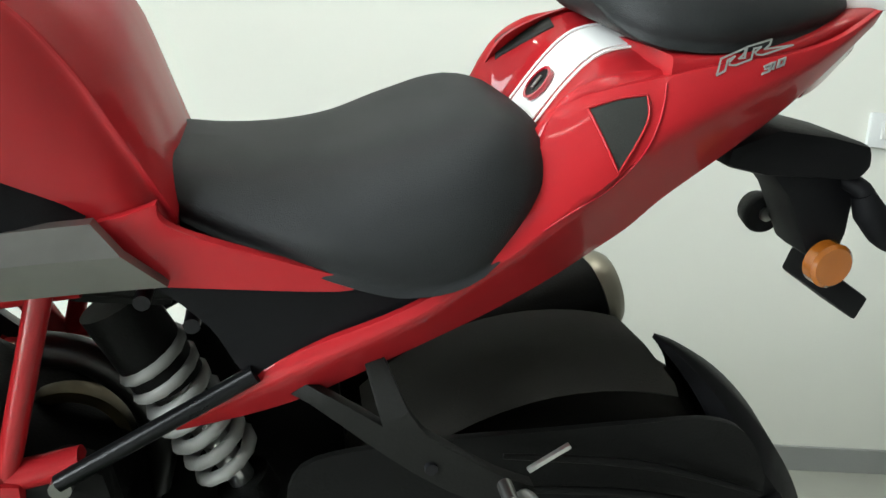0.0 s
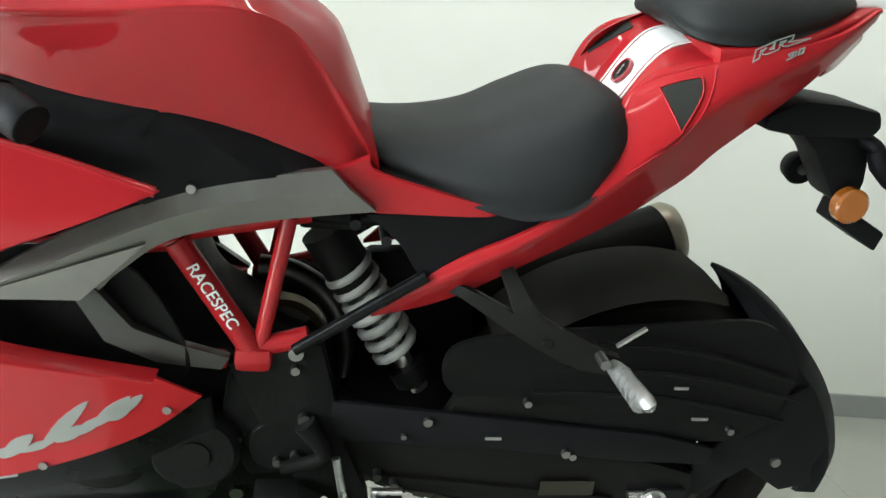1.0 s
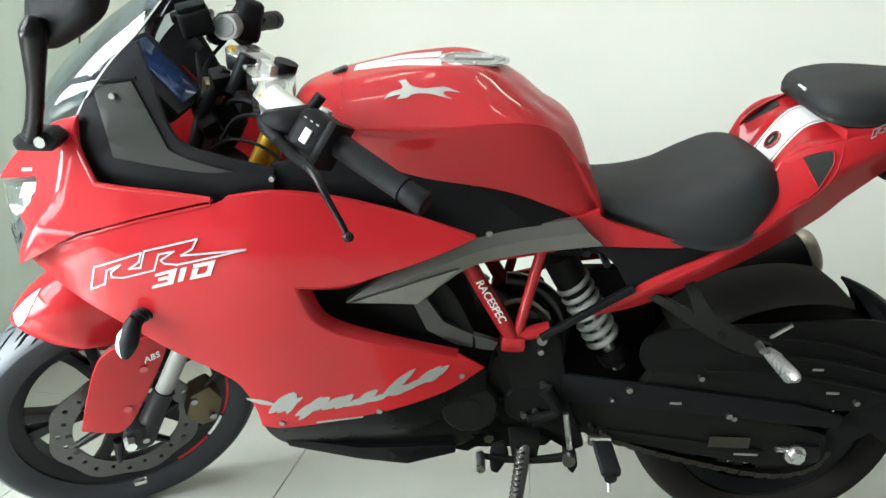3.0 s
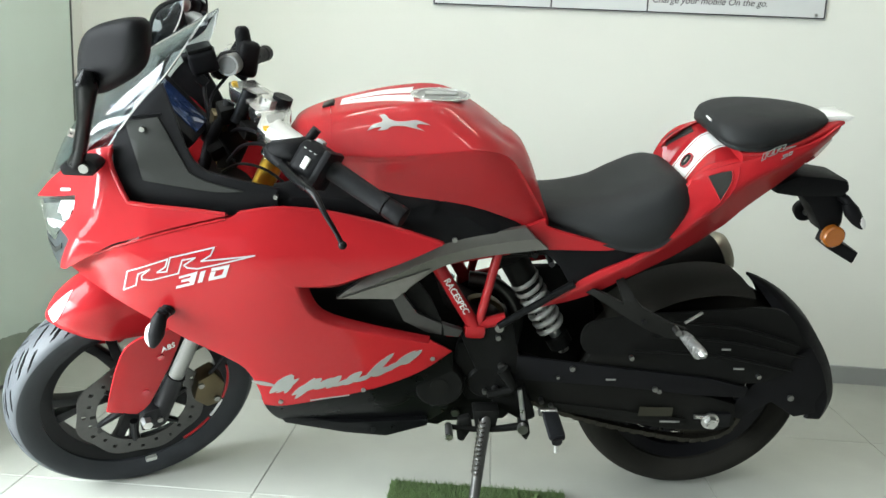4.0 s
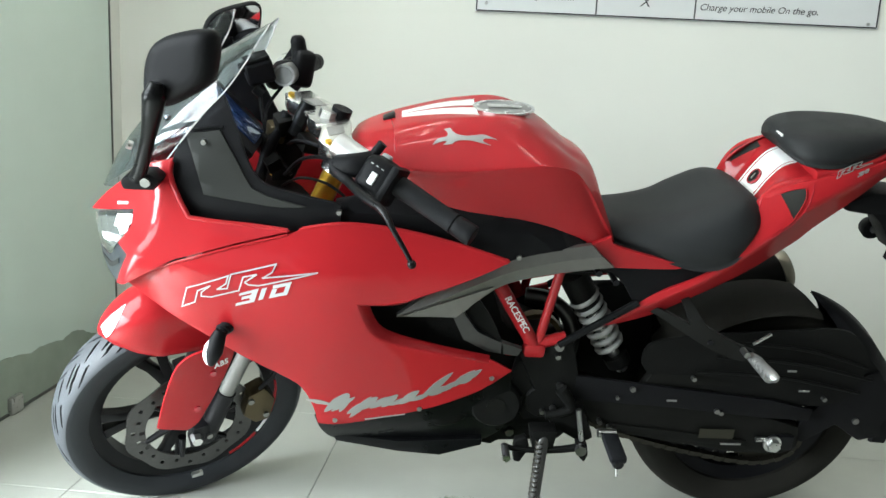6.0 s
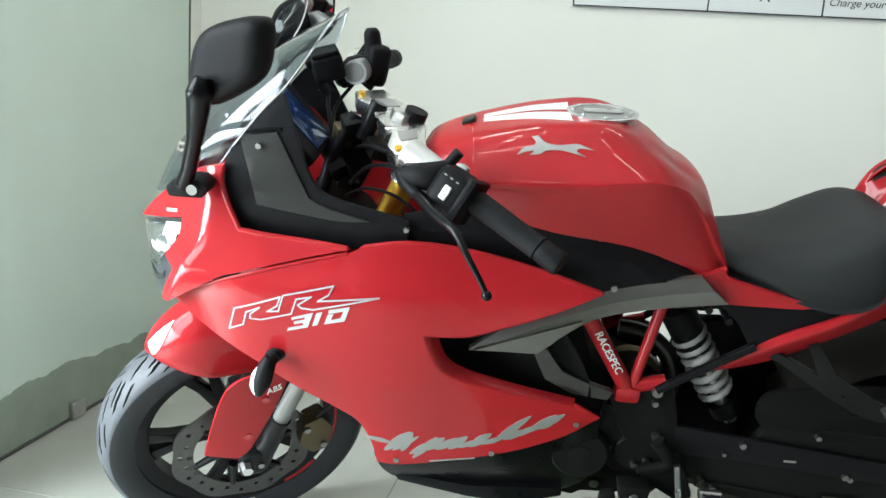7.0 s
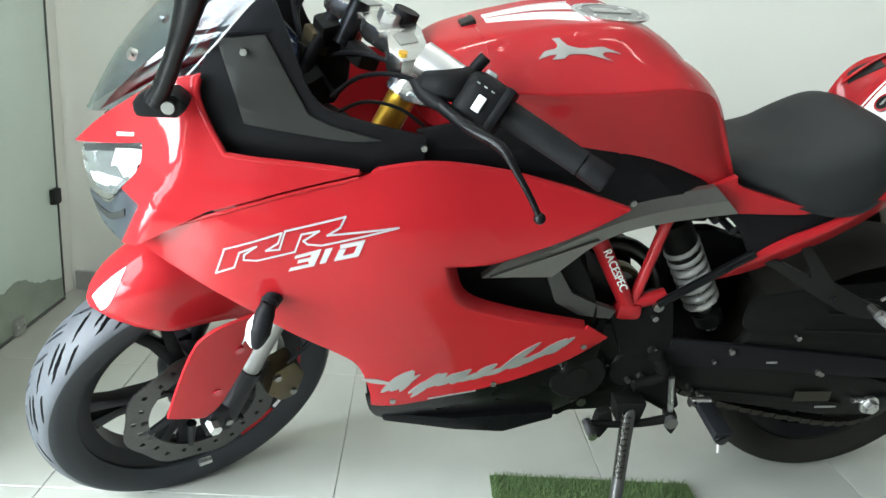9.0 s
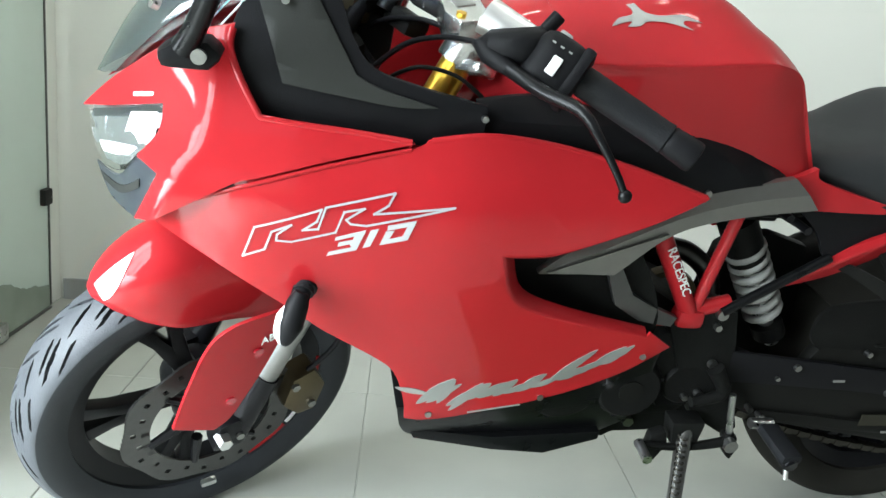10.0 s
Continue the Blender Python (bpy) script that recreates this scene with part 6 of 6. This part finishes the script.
# brush-script graphic: slanted strokes of uneven height with joining hairlines, along a rising line
STROKES = [(-0.352, 0.404, -0.300, 0.446, 0.014), (-0.318, 0.396, -0.270, 0.432, 0.016), (-0.406, 0.440, -0.350, 0.424, 0.012), (-0.368, 0.402, -0.314, 0.460, 0.021), (-0.334, 0.402, -0.312, 0.458, 0.018), (-0.358, 0.420, -0.312, 0.430, 0.009), (-0.312, 0.384, -0.264, 0.446, 0.016), (-0.290, 0.408, -0.250, 0.444, 0.022),
           (-0.268, 0.411, -0.220, 0.444, 0.019), (-0.242, 0.413, -0.206, 0.450, 0.020), (-0.224, 0.418, -0.182, 0.440, 0.013), (-0.202, 0.421, -0.160, 0.462, 0.021), (-0.180, 0.430, -0.138, 0.450, 0.013), (-0.158, 0.433, -0.090, 0.520, 0.018),
           (-0.138, 0.446, -0.098, 0.476, 0.019), (-0.118, 0.455, -0.074, 0.492, 0.015), (-0.094, 0.470, -0.042, 0.526, 0.018), (-0.078, 0.484, -0.046, 0.500, 0.016), (-0.062, 0.492, -0.028, 0.528, 0.014)]
for x0, z0, x1, z1, w in STROKES:
    ex, ez = x1 - x0, z1 - z0
    k = w / math.hypot(ex, ez)
    mark("script_stroke", [(x0, z0), (x0 + 0.55 * ex - 0.5 * k * ez, z0 + 0.55 * ez + 0.5 * k * ex), (x1, z1), (x0 + 0.45 * ex + 0.5 * k * ez, z0 + 0.45 * ez - 0.5 * k * ex)], half_width, SCRIPT, fairing, "grey brush stroke of the script graphic", 4)
mark("small_print", [(-0.278, 0.3745), (-0.189, 0.3875), (-0.189, 0.3905), (-0.278, 0.3785)], half_width, SCRIPT, fairing)
mark("cowl_mark", [(-0.785, 0.856), (-0.756, 0.865), (-0.757, 0.860), (-0.785, 0.851)], cowl_width, GREYMARK, fairing)
for x, z in ((-0.344, 0.376), (-0.157, 0.405), (-0.003, 0.499), (-0.57, 0.61)):
    part("fairing_bolt", cyl((x, -half_width(x, z) + 0.002, z), (x, -half_width(x, z) - 0.003, z), 0.0055), BOLT, fairing, "")
outlined("tail_logo", [(0.679 + 0.29 * (x + 0.635), 0.974 + 0.30 * (z - 0.693) + 0.08 * 0.29 * (x + 0.635)) for x, z in LOGO], tail_width, 0.0006, BIKE, "small silver outlined logo on the tail", SCRIPT)
for d in DIGITS:
    mark("tail_digit", [(0.723 + 0.23 * (x + 0.53), 0.979 + 0.26 * (z - 0.704) + 0.08 * 0.23 * (x + 0.53)) for x, z in d], tail_width, SCRIPT, BIKE, "small silver numeral", 1, 0.0016)


def lettering(name, body_text, size, m, material, parent, label, extrude=0.0004, shear=0.0):
    cu = bpy.data.curves.new(name, "FONT")
    cu.body, cu.size, cu.extrude, cu.shear = body_text, size, extrude, shear
    cu.align_x, cu.align_y = "CENTER", "CENTER"
    tmp = bpy.data.objects.new(name, cu)
    scene.collection.objects.link(tmp)
    me = bpy.data.meshes.new_from_object(tmp.evaluated_get(bpy.context.evaluated_depsgraph_get()))
    bpy.data.objects.remove(tmp)
    me.transform(m)
    me.materials.clear()
    me.materials.append(material)
    ob = new(name, me)
    ob.parent = parent
    if label:
        ob["label"] = label
    return ob


tube_ang = math.degrees(math.atan2(0.165, 0.102))
lettering("frame_lettering", "RACESPEC", 0.0215, pose(0.046, -0.1445, 0.632, 90, 0, 0) @ Matrix.Rotation(radians(-tube_ang), 4, "Z"), GREYMARK, fr, "pale letters on the frame tube", 0.001)
lettering("guard_lettering", "ABS", 0.019, STEER @ pose(-0.665, -0.1355, 0.512, 90, 0, -2) @ Matrix.Rotation(radians(18), 4, "Z"), GREYMARK, fend, "pale letters on the fork guard", 0.0008, 0.3)

# ---- things in the room ----
tile_mesh = bpy.data.meshes.new("floor_tile")
bm = box(0, 0, -0.004, 0.6086, 0.6086, 0.008, 0.0012, None, 1)
bm.to_mesh(tile_mesh)
bm.free()
tile_mesh.materials.append(TILE)
for i in range(-6, 8):
    for j in range(-10, 3):
        u, v = -0.42 + 0.61 * (i + 0.5), -0.155 + 0.61 * (j + 0.5)
        if -4.0 < u < 4.3 and v < 1.2:
            t = new("floor_tile", tile_mesh)
            t.parent = floor
            t.location = (u, v, 0)

# glass partition with its fittings
pane = part("glass_partition", box(GLASS_U - 0.006, 0.19, 1.36, 0.012, 1.48, 2.70, 0.001), PARTITION, None, "", 0)
pane.matrix_world = ROOM
tagged(pane, "pale green frosted glass partition panel", "partition", "", "structure")
part("edge_seal", box(GLASS_U - 0.004, 0.934, 1.36, 0.016, 0.007, 2.70, 0.002), SEALING, pane, "dark grey edge seal")
part("floor_seal", box(GLASS_U - 0.004, 0.19, 0.005, 0.022, 1.48, 0.008, 0.002), SEALING, pane, "dark grey floor seal")
# uneven dull band along the glass foot, painted for the skirting seen through it
random.seed(12)
band = []
for k in range(81):
    v = -0.545 + 1.47 * k / 80
    z = 0.172 + 0.012 * math.sin(v * 9) + 0.006 * math.sin(v * 31) + random.uniform(-0.004, 0.004)
    if v > 0.62:
        z -= 0.10 * (v - 0.62) / 0.25 if v < 0.87 else 0.10
    band.append((v, max(z, 0.05)))
part("foot_band", skin([[(u, v, z) for v, z in band] + [(u, v, 0.011) for v, z in reversed(band)] for u in (GLASS_U - 0.002, GLASS_U + 0.003)]), FILM, pane, "dull grey-green band painted for the skirting seen through the glass", 0)
for v, z, sv, sz in ((0.905, 0.365, 0.05, 0.05), (0.61, 0.03, 0.055, 0.05), (0.27, 0.03, 0.06, 0.055), (0.905, 1.9, 0.05, 0.05)):
    part("glass_clamp", box(GLASS_U, v, z, 0.035, sv, sz, 0.006), STEEL if z < 0.2 else DARK, pane, "metal glass clamp")

# grass mat under the stand
mat_ob = thing("grass_mat", "green artificial grass mat on the floor", "mat", ROOM @ pose(0.155, -0.34, 0))
part("backing", box(0, 0, 0.003, 0.462, 0.60, 0.006, 0.002), GRASS, mat_ob, "")
random.seed(4)
bm = bmesh.new()
for k in range(16000):
    x, y = random.uniform(-0.231, 0.231), random.uniform(-0.30, 0.30)
    a, h, w = random.uniform(0, 6.283), random.uniform(0.008, 0.017), 0.0011
    lx, ly = random.gauss(0, 0.004), random.gauss(0, 0.004)
    c, sn = w * math.cos(a), w * math.sin(a)
    bm.faces.new([bm.verts.new(p) for p in ((x - c, y - sn, 0.005), (x + c, y + sn, 0.005), (x + lx, y + ly, 0.005 + h))])
tagged(part("grass", bm, GRASS, mat_ob, "short green plastic grass blades", 0), kind="stuff")

# printed board on the wall
board = thing("wall_board", "white printed table board with black grid lines and text", "poster", ROOM)
part("panel", box(0.605, BACK_V - 0.005, 1.785, 1.43, 0.008, 0.83, 0.002), BOARD, board, "white printed sheet")
for k in range(8):
    part("rule", box(0.605, BACK_V - 0.0096, 1.374 + 0.1 * k + (0.012 if k else 0), 1.42, 0.0012, 0.005, 0), INK, board, "")
for u in (-0.105, 0.329, 0.68, 1.315):
    part("rule", box(u, BACK_V - 0.0094, 1.785, 0.005, 0.0012, 0.82, 0), INK, board, "")
for text, u, z, size in (("Mobile Charger Provision", 0.11, 1.43, 0.026), ("X", 0.501, 1.427, 0.05), ("Charge your mobile On the go.", 0.902, 1.418, 0.0325), ("space in the front,", 0.96, 1.497, 0.0325)):
    lettering("printed_line", text, size, pose(u, BACK_V - 0.0096, z, 90, 0, 0), INK, board, "black printed text", 0.0005, 0.25)
for u, z in ((-0.07, 1.40), (1.285, 1.385)):
    part("board_screw", cyl((u, BACK_V - 0.008, z), (u, BACK_V - 0.013, z), 0.006), STEEL, board, "")
# switch plate on the wall
plate = thing("switch_plate", "white plastic switch plate on the wall", "switch", ROOM)
part("plate", box(1.86, BACK_V - 0.007, 0.962, 0.21, 0.014, 0.092, 0.005), BOARD, plate, "")
for k in range(3):
    part("rocker", box(1.80 + 0.06 * k, BACK_V - 0.016, 0.962, 0.022, 0.006, 0.044, 0.002), WHITE, plate, "")
